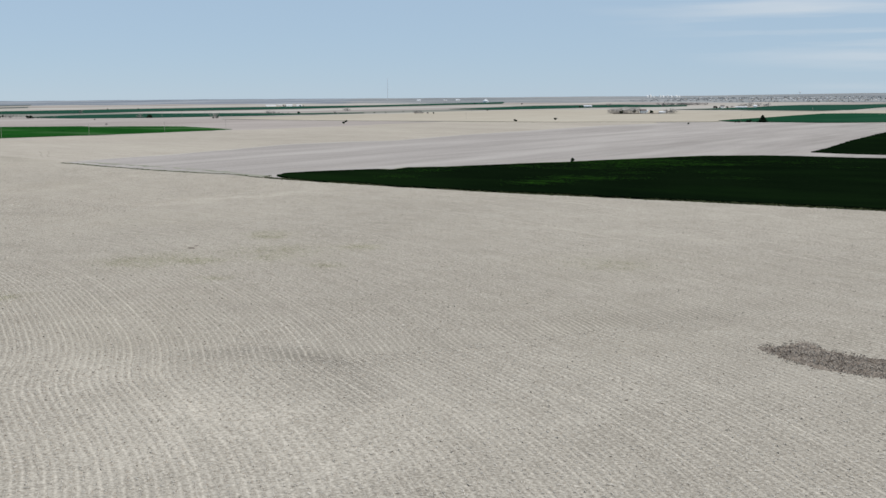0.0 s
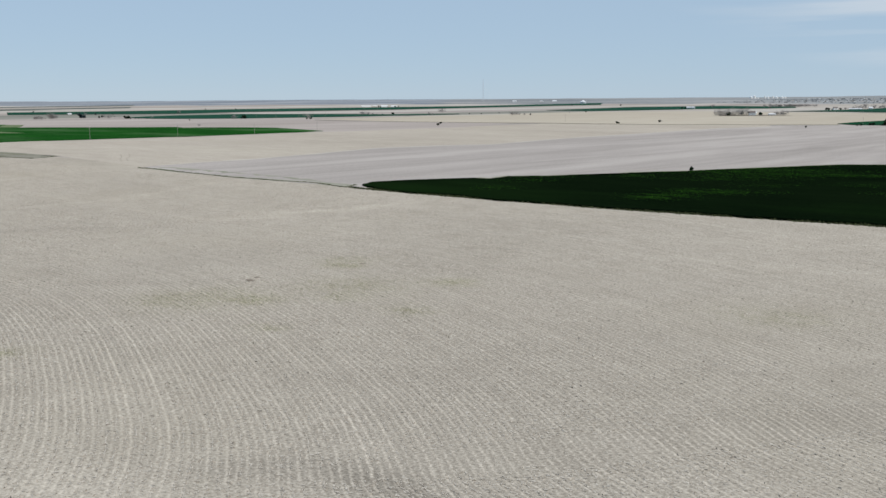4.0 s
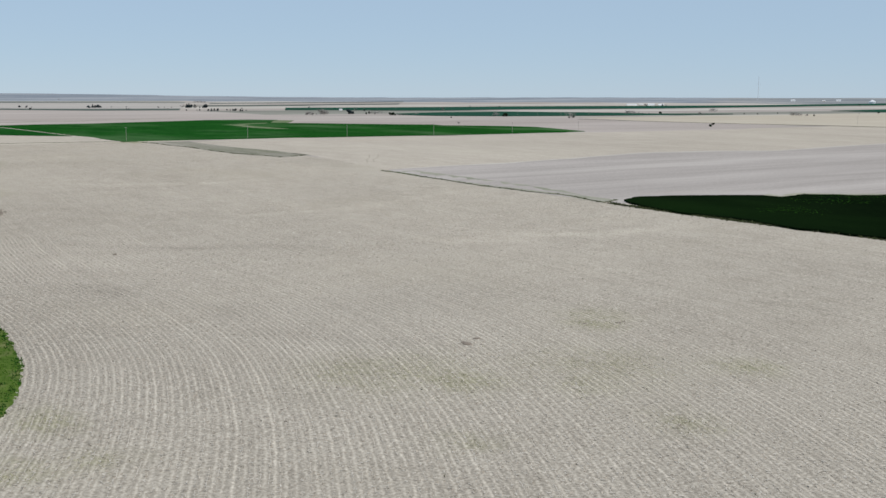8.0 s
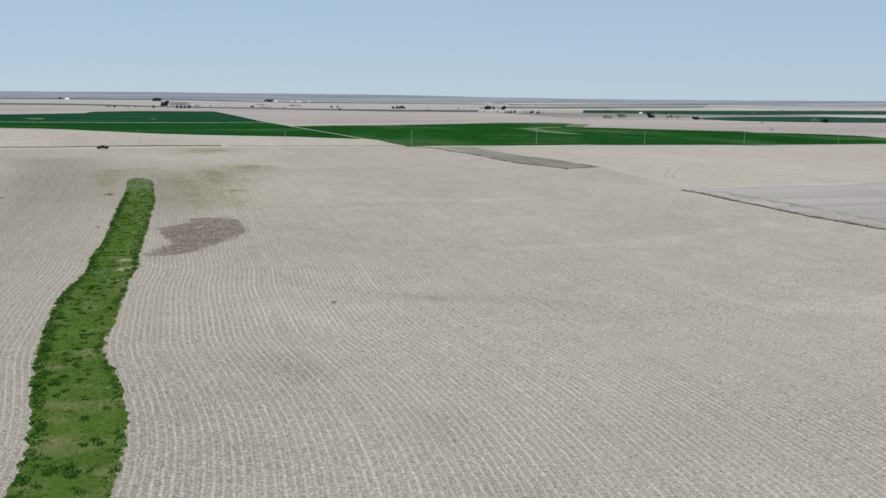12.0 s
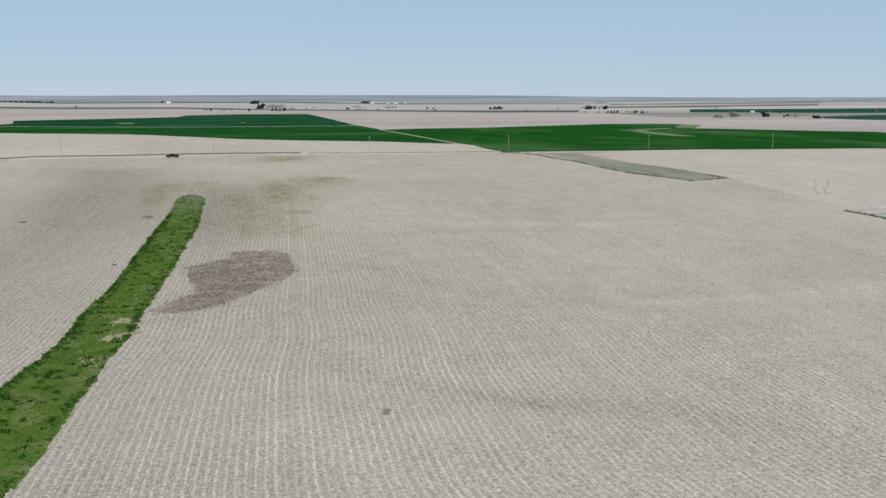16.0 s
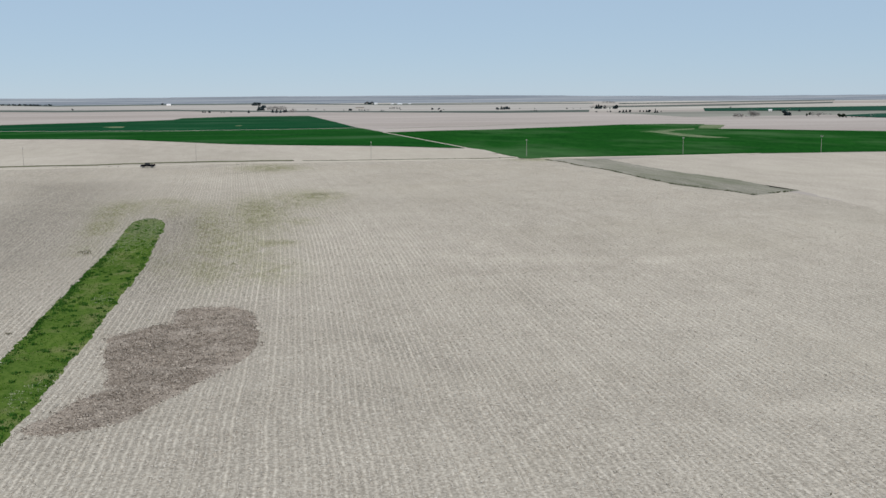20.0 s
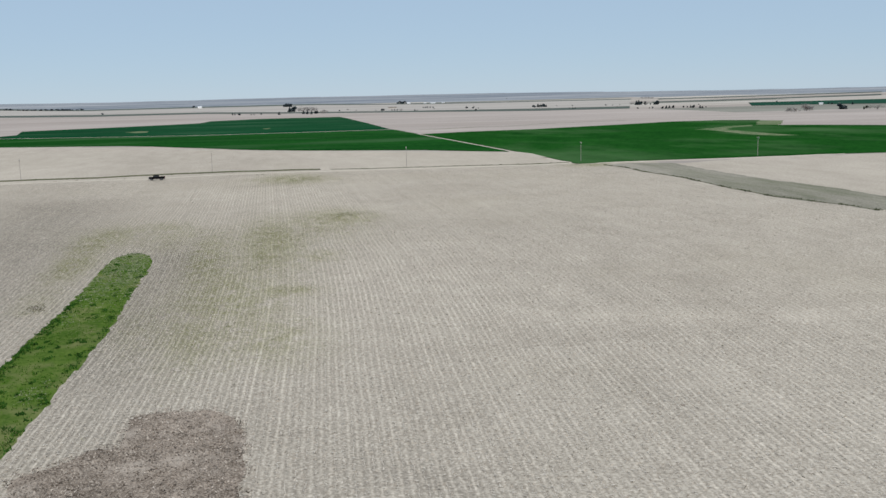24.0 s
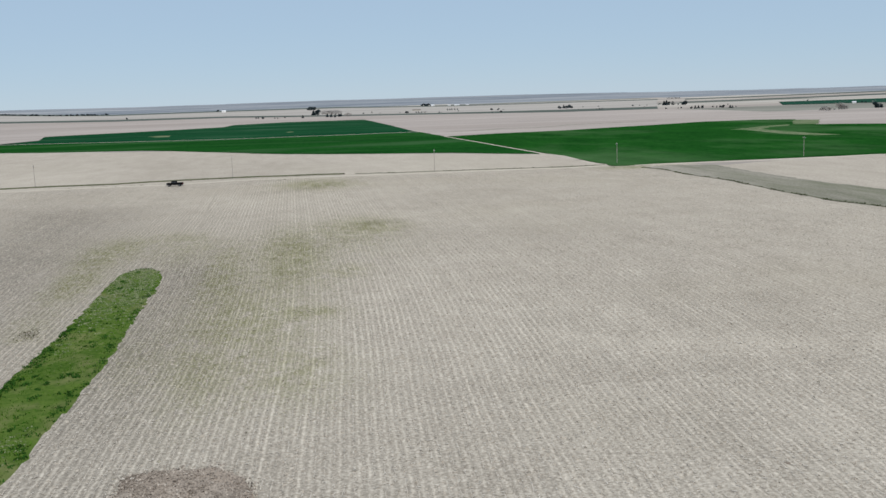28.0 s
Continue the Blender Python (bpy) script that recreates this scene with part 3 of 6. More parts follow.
WASHES_D = [
    ([(-62.5, 125.3), (-48.5, 138.6)], 5, -0.06),
    ([(-229, 107), (-218.4, 110.7)], 3, -0.1),
    ([(-263.1, 133.6), (-257.6, 149.1), (-243, 157.6)], 2.5, -0.07),
    ([(-235.7, 203.7), (-224.7, 227.4), (-218.3, 242.9)], 2.5, 0.09),
    ([(-182.3, 121.7), (-176.3, 125.3), (-166.9, 131.6)], 3, -0.08),
    ([(-159.5, 192.1), (-149.1, 195.6)], 1.5, -0.12),
    ([(-606.6, 115.2), (-611.7, 124.1), (-627, 135.5)], 6, -0.12),
    ([(-555, 62.4), (-594.4, 34.7)], 4, -0.06),
    ([(-514.5, 138.8), (-519.2, 145.8)], 4, -0.15),
    ([(-403, 155.9), (-393.8, 170.7), (-389.7, 192.1)], 3, 0.08),
    ([(-369, 160.9), (-362.6, 162.4)], 5, -0.07),
    ([(-566.6, 66.3), (-401.5, 63.5), (-257.4, 51.8)], 18, -0.19),
]
WASHES_E = [
    ([(-457.5, 104.4), (-420.9, 100.9), (-384.8, 98.2)], 8, -0.13),
]
WASHES = WASHES_A + WASHES_B + WASHES_C + WASHES_D + WASHES_E
GX, GY = np.array([v.co.x for v in bm.verts]), np.array([v.co.y for v in bm.verts])
row_at, tone_at = np.zeros(len(GX)), np.zeros(len(GX))
for i in np.nonzero((GX > FIELD_W - 10) & (GX < 130) & (GY > -140) & (GY < FIELD_N + 10))[0]:
    k = int(np.argmin((SX - GX[i]) ** 2 + (SY - GY[i]) ** 2))
    row_at[i] = ((GX[i] - SX[k]) * NX[k] + (GY[i] - SY[k]) * NY[k]) / ROW
for line, half, strength in WASHES:
    best = np.full(len(GX), 1e9)
    for (x, y), (u, v) in zip(line, line[1:]):
        d2 = (u - x) ** 2 + (v - y) ** 2
        q = np.clip(((GX - x) * (u - x) + (GY - y) * (v - y)) / d2, 0, 1)
        best = np.minimum(best, np.hypot(GX - x - q * (u - x), GY - y - q * (v - y)))
    tone_at += strength * np.exp(-(best / half) ** 2)
# thin weed cover: x, y, half length, half width, strength
COVER_A = [
    (-489.2, 86.9, 17.1, 6, 0.6), (-456.3, 86.3, 19, 3.8, 0.6), (-427.6, 86.4, 8.1, 3.7, 0.3), (-475.8, 122.5, 31.5, 7, 0.8), (-452.9, 120.9, 21.7, 8.2, 0.4), (-511, 139.1, 16.8, 8.2, 0.6),
    (-499.2, 132.9, 28.7, 11.7, 0.3), (-632.1, 131.5, 19, 12.1, 0.6), (-424.4, 123.9, 4.2, 5.1, 0.6), (-416.3, 120.2, 4.4, 4, 0.4), (-455.3, 110.8, 34.9, 4.2, 0.55), (-421.3, 115.4, 24.4, 9.2, 0.48),
    (-484.9, 101.2, 20.4, 7.6, 0.3), (-397.4, 121.9, 12, 6.3, 0.4), (-399.6, 111.5, 16, 4.8, 0.42), (-480.9, 121.6, 20.8, 4.9, 0.9), (-456.1, 121.1, 13.3, 3.3, 0.8), (-494.2, 86.7, 8, 3.2, 0.7),
]
COVER_B = [
    (-474.2, 85.7, 8, 4, 0.6), (-461.7, 85.1, 5.8, 2.8, 0.6), (-447.3, 85.6, 5.9, 1.9, 0.4), (-425, 124.8, 2.1, 3.5, 0.8), (-447.5, 109.3, 14.4, 3, 0.45), (-419.8, 110.9, 8.3, 2.4, 0.4),
    (-403.8, 111.1, 5.2, 2.7, 0.35), (-516.9, 140.9, 5.8, 5.2, 0.5), (-492.9, 132.6, 19.5, 4.7, 0.35), (-453.2, 130.6, 7.7, 4.7, 0.35), (-502.9, 96.8, 10.4, 7.4, 0.35), (-439.6, 115.1, 10.9, 3.5, 0.3),
    (-420, 86.3, 2.1, 2, 0.5), (-630.3, 129.9, 17.1, 11.5, 0.45), (-644.9, 248.3, 8.1, 10.3, 0.5), (-411.6, 96.8, 12, 4.9, 0.2), (-405.2, 104.1, 13.4, 4, 0.25), (-158, 121.5, 7, 6, 0.28),
]
COVER_C = [
    (-148.8, 129.2, 4.4, 4.6, 0.4), (-134.7, 161.2, 3.7, 3.5, 0.45), (-161.8, 161.7, 3.8, 3.9, 0.4), (-159.9, 86.5, 4.5, 2.1, 0.6), (-147.7, 80.8, 3.5, 1.6, 0.6), (-146.5, 87.6, 2.2, 2.9, 0.35),
    (-132.1, 117.9, 2.2, 2.6, 0.3), (-139, 139.5, 3.3, 3.4, 0.3), (-123.6, 138, 2.3, 2.3, 0.3), (-155.8, 124.9, 8, 9, 0.25), (-166, 165.9, 4.6, 4.6, 0.3), (-125.1, 139.5, 2.8, 2.8, 0.3),
    (-80.7, 169.2, 7.7, 5.7, 0.2), (-145.1, 146.5, 9.3, 9.3, 0.2),
]
COVER = COVER_A + COVER_B + COVER_C
cover_at = np.zeros(len(GX))
for x, y, hx, hy, strength in COVER:
    cover_at = np.maximum(cover_at, min(1.0, 1.6 * strength) * np.exp(-((GX - x) / hx) ** 2 - ((GY - y) / hy) ** 2))
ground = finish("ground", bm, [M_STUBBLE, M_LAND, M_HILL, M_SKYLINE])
for name, values in (("rows", row_at), ("tone", tone_at), ("cover", cover_at)):
    ground.data.attributes.new(name, "FLOAT", "POINT").data.foreach_set("value", values.astype(np.float32))
tagged(ground, "pale grey-tan stubble field and farmland reaching low haze-tinted hills", "ground", "", "structure")

# ---- fields ----
sheet("stubble_field", [(-655.5, 5), (-664.6, 15.2), (-665, 36.5), (-666.1, 57.4), (-671.8, 84.1), (-674.4, 109.5), (-671.6, 142.4), (-664.7, 183.7), (-660.8, 215.6), (-660.7, 243.5), (-675.5, 242.4), (-715.9, 241.9), (-745.1, 240.4), (-760.4, 226.3), (-799.9, 176.5), (-838.4, 119.4), (-934, 48.1), (-976, -32.7), (-1012, -106.4)], M_PALE, 0.06, "pale tan stubble between the track and green wheat")
sheet("stubble_field", [(-646.6, 253.6), (-636.8, 283.1), (-650.5, 319.3), (-649.3, 360.4), (-645.6, 391.5), (-641.5, 448.2), (-634.2, 460), (-633.1, 515.6), (-633.1, 568.7), (-639.8, 597.5), (-639.9, 677), (-634.3, 764.2), (-632.5, 887.3), (-646, 925), (-509.3, 945), (-426.2, 999), (-411.4, 964), (-424.8, 877.6), (-417.4, 726.2), (-415.3, 638.8), (-410.9, 581.8), (-401.4, 518.4), (-416.3, 480.8), (-422.8, 437.5), (-409.8, 380.4), (-399.9, 332.9), (-398.6, 297.3), (-394.3, 268.8), (-483.9, 280.3), (-519.8, 281), (-554.8, 277.6), (-624.3, 278.5)], M_PALE, 0.035, "cream stubble field north of the ditch", step=4, rough=1.5)
sheet("tilled_field", [(-394.3, 268.8), (-395.4, 294.9), (-396.5, 330.1), (-406, 376.9), (-418.5, 433.1), (-411.9, 475.7), (-397, 512.8), (-406, 574.9), (-410.1, 630.8), (-411.6, 716.1), (-418, 863.5), (-407.9, 956), (-426.2, 999), (-377.8, 1058), (-309.3, 1079), (-250.4, 1086), (-174.8, 1129), (-54.3, 355.7), (-122.5, 356.6), (-172, 319.7), (-222.1, 286.9), (-258.9, 263.1), (-270.9, 262.4), (-316.3, 263.2), (-352.8, 264.4)], M_GREYFIELD, 0.05, "pale grey tilled field with faint streaks", lift=0.02, step=8, rough=2.0)
sheet("fallow_field", [(-2635, -612.9), (-2563, -513), (-2295, -215.8), (-2287, 3.4), (-2035, 209.1), (-1881, 378.9), (-1734, 521.8), (-1711, 659.8), (-1522, 670.8), (-1267, 643.9), (-884.4, 324), (-898.8, 256.4), (-977, 228), (-1461, 206.6), (-1478, 51.2), (-1291, -111.2), (-1144, -147.3)], M_PINK, 0.05, "pinkish brown fallow field beyond the wheat", step=40)
sheet("fallow_field", [(-1267, 643.9), (-1231, 707.4), (-1190, 802.4), (-1109, 889.1), (-1072, 954), (-944, 913), (-841.2, 889), (-777.6, 901), (-715.4, 908), (-687.1, 917), (-623.7, 761.5), (-630, 688.7), (-627.9, 615.6), (-636.2, 587.6), (-884.4, 324)], M_PINK, 0.05, "pinkish brown fallow field beside a pale lane", step=40)
sheet("stubble_field", [(-1017, 935), (-1016, 1051), (-1021, 1179), (-1003, 1296), (-1043, 1511), (-1004, 1640), (-937, 1736), (-874.6, 1806), (-668.5, 1400), (-596.7, 1468), (-534.3, 1547), (-480.4, 1674), (-421.7, 1827), (-322.3, 2077), (-260.1, 1677), (-396.8, 1535), (-394.3, 1375), (-386.8, 1074), (-430.2, 1008), (-514.7, 955), (-574.5, 939), (-653.3, 936), (-738.3, 901), (-856.3, 886.4)], M_CREAM, 0.06, "cream coloured stubble field far off", lift=0.1, step=40)
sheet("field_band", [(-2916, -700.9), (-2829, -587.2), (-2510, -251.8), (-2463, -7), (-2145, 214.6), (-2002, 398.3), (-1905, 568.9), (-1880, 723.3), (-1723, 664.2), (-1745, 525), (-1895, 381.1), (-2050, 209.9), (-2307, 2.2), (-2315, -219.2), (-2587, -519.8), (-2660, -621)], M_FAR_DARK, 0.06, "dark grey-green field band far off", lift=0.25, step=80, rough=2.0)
sheet("field_band", [(-3847, -991), (-3706, -830.9), (-3197, -367), (-3254, -53.7), (-3229, 268.5), (-2833, 531.7), (-2752, 802.1), (-2670, 1020), (-1894, 728.6), (-1919, 572.8), (-2018, 400.8), (-2163, 215.5), (-2486, -8.4), (-2533, -255.8), (-2859, -595.4), (-2948, -710.6)], M_BAND, 0.06, "pale cream stubble band under the hills", lift=0.3, step=80, rough=2.0)
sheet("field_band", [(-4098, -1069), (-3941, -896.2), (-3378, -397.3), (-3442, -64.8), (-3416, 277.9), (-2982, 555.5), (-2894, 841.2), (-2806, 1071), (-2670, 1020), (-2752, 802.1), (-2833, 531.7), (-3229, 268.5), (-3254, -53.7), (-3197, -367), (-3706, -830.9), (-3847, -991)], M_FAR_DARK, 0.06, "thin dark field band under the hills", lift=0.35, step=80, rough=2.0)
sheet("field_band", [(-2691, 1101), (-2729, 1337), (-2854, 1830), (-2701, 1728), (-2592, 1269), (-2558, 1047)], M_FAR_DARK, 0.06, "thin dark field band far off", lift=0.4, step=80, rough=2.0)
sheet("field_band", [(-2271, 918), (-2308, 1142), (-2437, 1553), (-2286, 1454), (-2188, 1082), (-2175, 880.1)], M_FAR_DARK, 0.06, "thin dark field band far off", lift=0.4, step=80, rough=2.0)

sheet("wheat_field", [(-998, 234), (-1016, 273.3), (-1025, 326.7), (-1051, 379.7), (-1069, 418.5), (-1100, 471.7), (-1098, 518.1), (-1072, 539.9), (-970, 484.9), (-940, 517.6), (-904, 544.7), (-868.9, 575), (-850.3, 598.2), (-825.1, 591.2), (-803.5, 617.1), (-780.3, 631.2), (-752.4, 640.6), (-718.3, 630.9), (-681.9, 617.6), (-648.7, 605.7), (-641.7, 576.2), (-643.8, 555.9), (-641.3, 522), (-641.9, 497.2), (-642, 465.4), (-646, 444.8), (-650.4, 394.3), (-654.4, 358.1), (-656.1, 321.7), (-657.5, 286.3), (-656, 266.6), (-653, 245.5), (-681.8, 244.3), (-723.5, 243.9), (-753.2, 243.3)], M_WHEAT, 0.3, "bright green young wheat in a rounded irrigated field", step=4, rough=1.0)
sheet("wheat_field", [(-1144, -147.3), (-1191, -123.7), (-1265, -110.6), (-1397, -135.7), (-1427, -101.6), (-1466, -44.5), (-1549, 40.2), (-1652, 46.9), (-1716, 115), (-1705, 192.8), (-1700, 223.7), (-1612, 226.2), (-1342, 227.3), (-1140, 226.3), (-1097, 228.9), (-1102, 208), (-1097, 162.6), (-1098, 127), (-1099, 69.2), (-1129, -20.3), (-1159, -97.8), (-1173, -156.4)], M_WHEAT_BLUE, 0.3, "deep blue-green young wheat behind a wheel track", step=4, rough=1.0)
sheet("wheat_field", [(-1196, -163.6), (-1182, -103.4), (-1150, -23.8), (-1118, 68), (-1117, 127.1), (-1117, 163.6), (-1121, 210.1), (-1097, 228.9), (-1006, 232.4), (-883.6, 235.9), (-815.3, 238.2), (-760.6, 240.2), (-749.5, 241.2), (-762.7, 226.8), (-788.8, 203.6), (-805.2, 177), (-820.8, 148.9), (-844.4, 119.3), (-862.2, 103.5), (-890.1, 84.4), (-911, 67.7), (-938, 47.6), (-960, 26.7), (-970, 6.4), (-985, -34.7), (-1033, -112.9)], M_WHEAT_LOW, 0.29, "deep green young wheat beside a farm track", step=4, rough=1.0)
sheet("bare_patch", [(-925, 416.8), (-937, 431.8), (-923, 435.6), (-885, 429), (-865.8, 429), (-832.2, 426.4), (-807.7, 428.2), (-810.8, 414.6), (-832.2, 411.4), (-849.4, 410.9), (-882.2, 417.7), (-912, 419.8)], M_BARE, 0.33, "bare tan patch curving through green wheat", step=5, rough=2.2, category="bare patch")
sheet("bare_patch", [(-936, 433.4), (-958, 454.9), (-972, 483.1), (-957, 475.5), (-941, 452.9), (-922, 437.2)], M_BARE, 0.335, "bare tan patch curving through green wheat", step=5, rough=2.2, category="bare patch")
sheet("bare_patch", [(-1060, 532), (-1043, 545.3), (-962, 499.3), (-975, 487.5)], M_BARE, 0.34, "thin tan patch at the wheat edge", step=5, rough=2.2, category="bare patch")
sheet("bare_patch", [(-1260, -11.3), (-1276, -1.5), (-1268, 9.1), (-1234, 11.9), (-1227, 1.9)], M_BARE, 0.34, "small pale patch in green wheat", step=5, rough=2.2, category="bare patch")
sheet("bare_patch", [(-1245, 117.4), (-1255, 122.6), (-1250, 125.8), (-1222, 121.6)], M_BARE, 0.34, "small pale patch in green wheat", step=5, rough=2.2, category="bare patch")
ALFALFA = [(-262, 266.1), (-265.2, 274.3), (-262.2, 286.4), (-256.5, 296.2), (-248.9, 309), (-242.3, 309.5), (-244, 322.5), (-232.5, 333.3), (-228.5, 343.4), (-217, 352.9), (-218.3, 366.1), (-206.2, 383.1), (-199.5, 401.5), (-184.2, 432.8), (-171.9, 459.1), (-149.7, 476), (-137, 479.4), (-115.1, 478.6), (-93.2, 484.8), (-75, 488.4), (-40.8, 269.5), (-51.3, 269.9), (-76.1, 267.9), (-107, 264.6), (-126.4, 262), (-141.1, 262.5), (-158.7, 259.8), (-180.6, 258.9), (-199.5, 257.7), (-212.7, 259.6), (-224.4, 259), (-236.6, 258.5), (-249.5, 260.9)]
sheet("alfalfa_field", ALFALFA, M_ALFALFA, 0.55, "very dark green crop ending in a point", lift=0.02, step=1.6, rough=1.0)
sheet("alfalfa_field", [(-138.4, 520.4), (-141, 559.7), (-152.4, 662.5), (-161.2, 774), (-166.6, 862.3), (-182.3, 1177), (-78.6, 511.1), (-99.5, 517.2), (-118.3, 515.5), (-133.6, 518.8)], M_ALFALFA, 0.55, "dark green crop beyond a pale lane", lift=0.03, step=6, rough=0.8)
sheet("fallow_strip", [(-642.3, 252.3), (-628.2, 256.3), (-607.8, 255), (-577.8, 257.5), (-540.3, 255.4), (-513.4, 255.6), (-505.9, 256.3), (-486.8, 261.7), (-476.2, 261.7), (-480.8, 272.3), (-483.9, 280.3), (-493.1, 278.7), (-519.8, 281), (-542.3, 279.8), (-554.8, 277.6), (-596.2, 277.3), (-624.3, 278.5), (-639.6, 279.8), (-646.7, 265.1)], M_GREYGREEN, 0.03, "grey weedy strip tapering to a point", lift=0.03, step=2.5, rough=1.2)
sheet("fallow_strip", [(-385.5, 265.1), (-383.5, 276.3), (-366.7, 276.2), (-343.2, 275.6), (-326.1, 274.6), (-310.2, 273.5), (-294.3, 271.5), (-279.7, 267.4), (-266.6, 267.9), (-264.2, 260.6), (-270.5, 261.2), (-286.1, 264.3), (-297.4, 262.9), (-310.6, 262.4), (-322.1, 262.2), (-335.7, 263.1), (-352.2, 264.1), (-364.9, 264.2), (-382.4, 265.6)], M_SCRUB, 0.03, "grey-green weedy ground along the ditch", lift=0.04, step=4, rough=1.6)
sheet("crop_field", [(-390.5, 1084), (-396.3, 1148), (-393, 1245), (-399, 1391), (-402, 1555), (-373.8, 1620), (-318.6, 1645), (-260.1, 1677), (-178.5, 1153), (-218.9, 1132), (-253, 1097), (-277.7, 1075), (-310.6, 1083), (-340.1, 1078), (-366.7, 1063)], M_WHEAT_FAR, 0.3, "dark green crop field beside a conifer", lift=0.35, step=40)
sheet("crop_field", [(-699.7, 2135), (-725.8, 2385), (-704.2, 2554), (-606.3, 2625), (-453.6, 2919), (-399.9, 2574), (-459.9, 2259), (-440.1, 1906), (-467.4, 1807), (-576.8, 1826), (-659.4, 1909), (-722.6, 1833), (-748.3, 1840)], M_TEAL, 0.3, "far crop field tinted blue-green for haze", lift=0.35, step=40)
sheet("crop_field", [(-1203, 1733), (-1232, 1894), (-1294, 2251), (-1235, 2383), (-1191, 2529), (-1058, 2479), (-973, 2468), (-898.3, 2279), (-921, 2158), (-1017, 2016), (-1038, 1804), (-1078, 1698)], M_TEAL, 0.3, "far crop field tinted blue-green for haze", lift=0.35, step=40)
sheet("crop_field", [(-1899, 947), (-1877, 1061), (-1874, 1193), (-1877, 1314), (-1892, 1504), (-1879, 1662), (-1832, 1933), (-1786, 2163), (-1833, 2608), (-1825, 2963), (-1622, 2623), (-1619, 2296), (-1572, 1899), (-1548, 1630), (-1565, 1384), (-1579, 1257), (-1528, 1073), (-1564, 999), (-1630, 926), (-1666, 835)], M_TEAL, 0.3, "long crop band far off, tinted blue-green for haze", lift=0.35, step=40)
sheet("crop_field", [(-1305, 829.9), (-1359, 913), (-1383, 975), (-1383, 1047), (-1390, 1110), (-1314, 1166), (-1233, 1214), (-1157, 1222), (-1100, 1330), (-1078, 1304), (-1080, 1140), (-1080, 1064), (-1117, 895.5), (-1167, 826.1), (-1205, 812.2)], M_TEAL, 0.3, "far crop band beside scattered trees, tinted blue-green for haze", lift=0.35, step=40)

arng = random.Random(41)
GROWTH_A = [(-164.1, 291.5, 5, 5, 1000), (-165.1, 285.8, 4, 4, 350), (-161.5, 312.3, 7, 4, 700), (-154.6, 311.5, 5, 4, 300), (-166.9, 314.3, 4, 4, 250), (-208.9, 352.5, 4, 4, 300), (-172.4, 366.9, 10, 7, 700), (-173.1, 390.3, 14, 8, 1500), (-178, 413.2, 12, 6, 900), (-189, 391.2, 10, 5, 700), (-153.6, 397.4, 8, 5, 500)]
GROWTH_B = [(-143, 401.8, 7, 4, 350), (-155, 344.5, 6, 4, 300), (-185.4, 353.7, 8, 5, 350), (-140.4, 430.4, 14, 5, 350), (-119.3, 435.4, 14, 5, 300), (-114.3, 338.8, 5, 5, 160), (-132.9, 361.4, 5, 5, 160), (-219.1, 283, 4, 4, 200), (-226, 312.7, 6, 4, 250), (-146.2, 320.4, 4, 3, 200), (-97, 413.6, 8, 5, 200)]
streaks = []
for x, y, along, across, n in GROWTH_A + GROWTH_B:
    for _ in range(3 * n):
        a, b = arng.gauss(0, 1), arng.gauss(0, 1)
        px, py = x + along * 0.8 * a - across * 0.6 * b, y + along * 0.6 * a + across * 0.8 * b
        if noise.noise((px * 0.12, py * 0.25, 8.8)) > -0.25 and inside(ALFALFA, px, py - 1.5) and inside(ALFALFA, px, py + 1.0):
            streaks.append((px, py))
for (x, y), (u, v) in zip(ALFALFA[6:17], ALFALFA[7:18]):      # the far rim, brighter and uneven
    for _ in range(int(26 * math.hypot(u - x, v - y))):
        q, w = arng.random(), abs(arng.gauss(0, 4.5)) + 0.6
        px, py = x + (u - x) * q + 0.75 * w, y + (v - y) * q - 0.65 * w
        if noise.noise((px * 0.03, py * 0.03, 2.2)) > -0.1:
            streaks.append((px, py))
scatter("crop_growth", streaks, M_YOUNG, "brighter green regrowth in the dark crop", "crop", (0.64, 0.72), 2, 1.2, 0.9, 0.8)
fringe = [(x, float(np.interp(x, [-262, -224, -159, -107, -41], [260.5, 259, 260, 265, 270])) - 0.4 + arng.gauss(0, 0.55)) for x in np.arange(-262, -41, 0.09)]
scatter("edge_weeds", fringe, M_BANK, "ragged dark weeds along the crop edge", "weeds", (0.2, 0.6), 3, 0.8, 0.7, 0.6)

# ---- tracks and ditches ----
ROAD = [(-645.2, 8.2), (-657.8, 17.1), (-659.5, 37.7), (-660.6, 58.3), (-657.5, 78.3), (-664.5, 97.3), (-665.8, 109.7), (-666.1, 130.7), (-664.5, 142), (-661.8, 162), (-660.5, 183.1), (-658.3, 204.1), (-656.5, 225.5), (-659.3, 243.1)]
BANK = [(-660.9, 3.3), (-671.7, 13.2), (-673.5, 34.6), (-671.7, 56.5), (-675.3, 68.8), (-677.6, 83.5), (-678, 96.4), (-678.8, 109.3), (-676.8, 120.1), (-676.8, 130.9), (-673.9, 142.5)]
BANK_THIN = [(-673.1, 147), (-668.9, 162.7), (-667.7, 176.6), (-666.2, 184), (-665.7, 194.8), (-663.9, 205.3), (-662.2, 216), (-660.7, 226.7), (-662.2, 244)]
DITCH_A = [(-642.3, 252.3), (-626.2, 255.6), (-606, 254.4), (-576.2, 256.9), (-539, 254.8), (-512.3, 255.1), (-496.1, 258.7), (-485.7, 261.2), (-475.6, 261.8), (-479.8, 271.8), (-483.9, 280.3)]
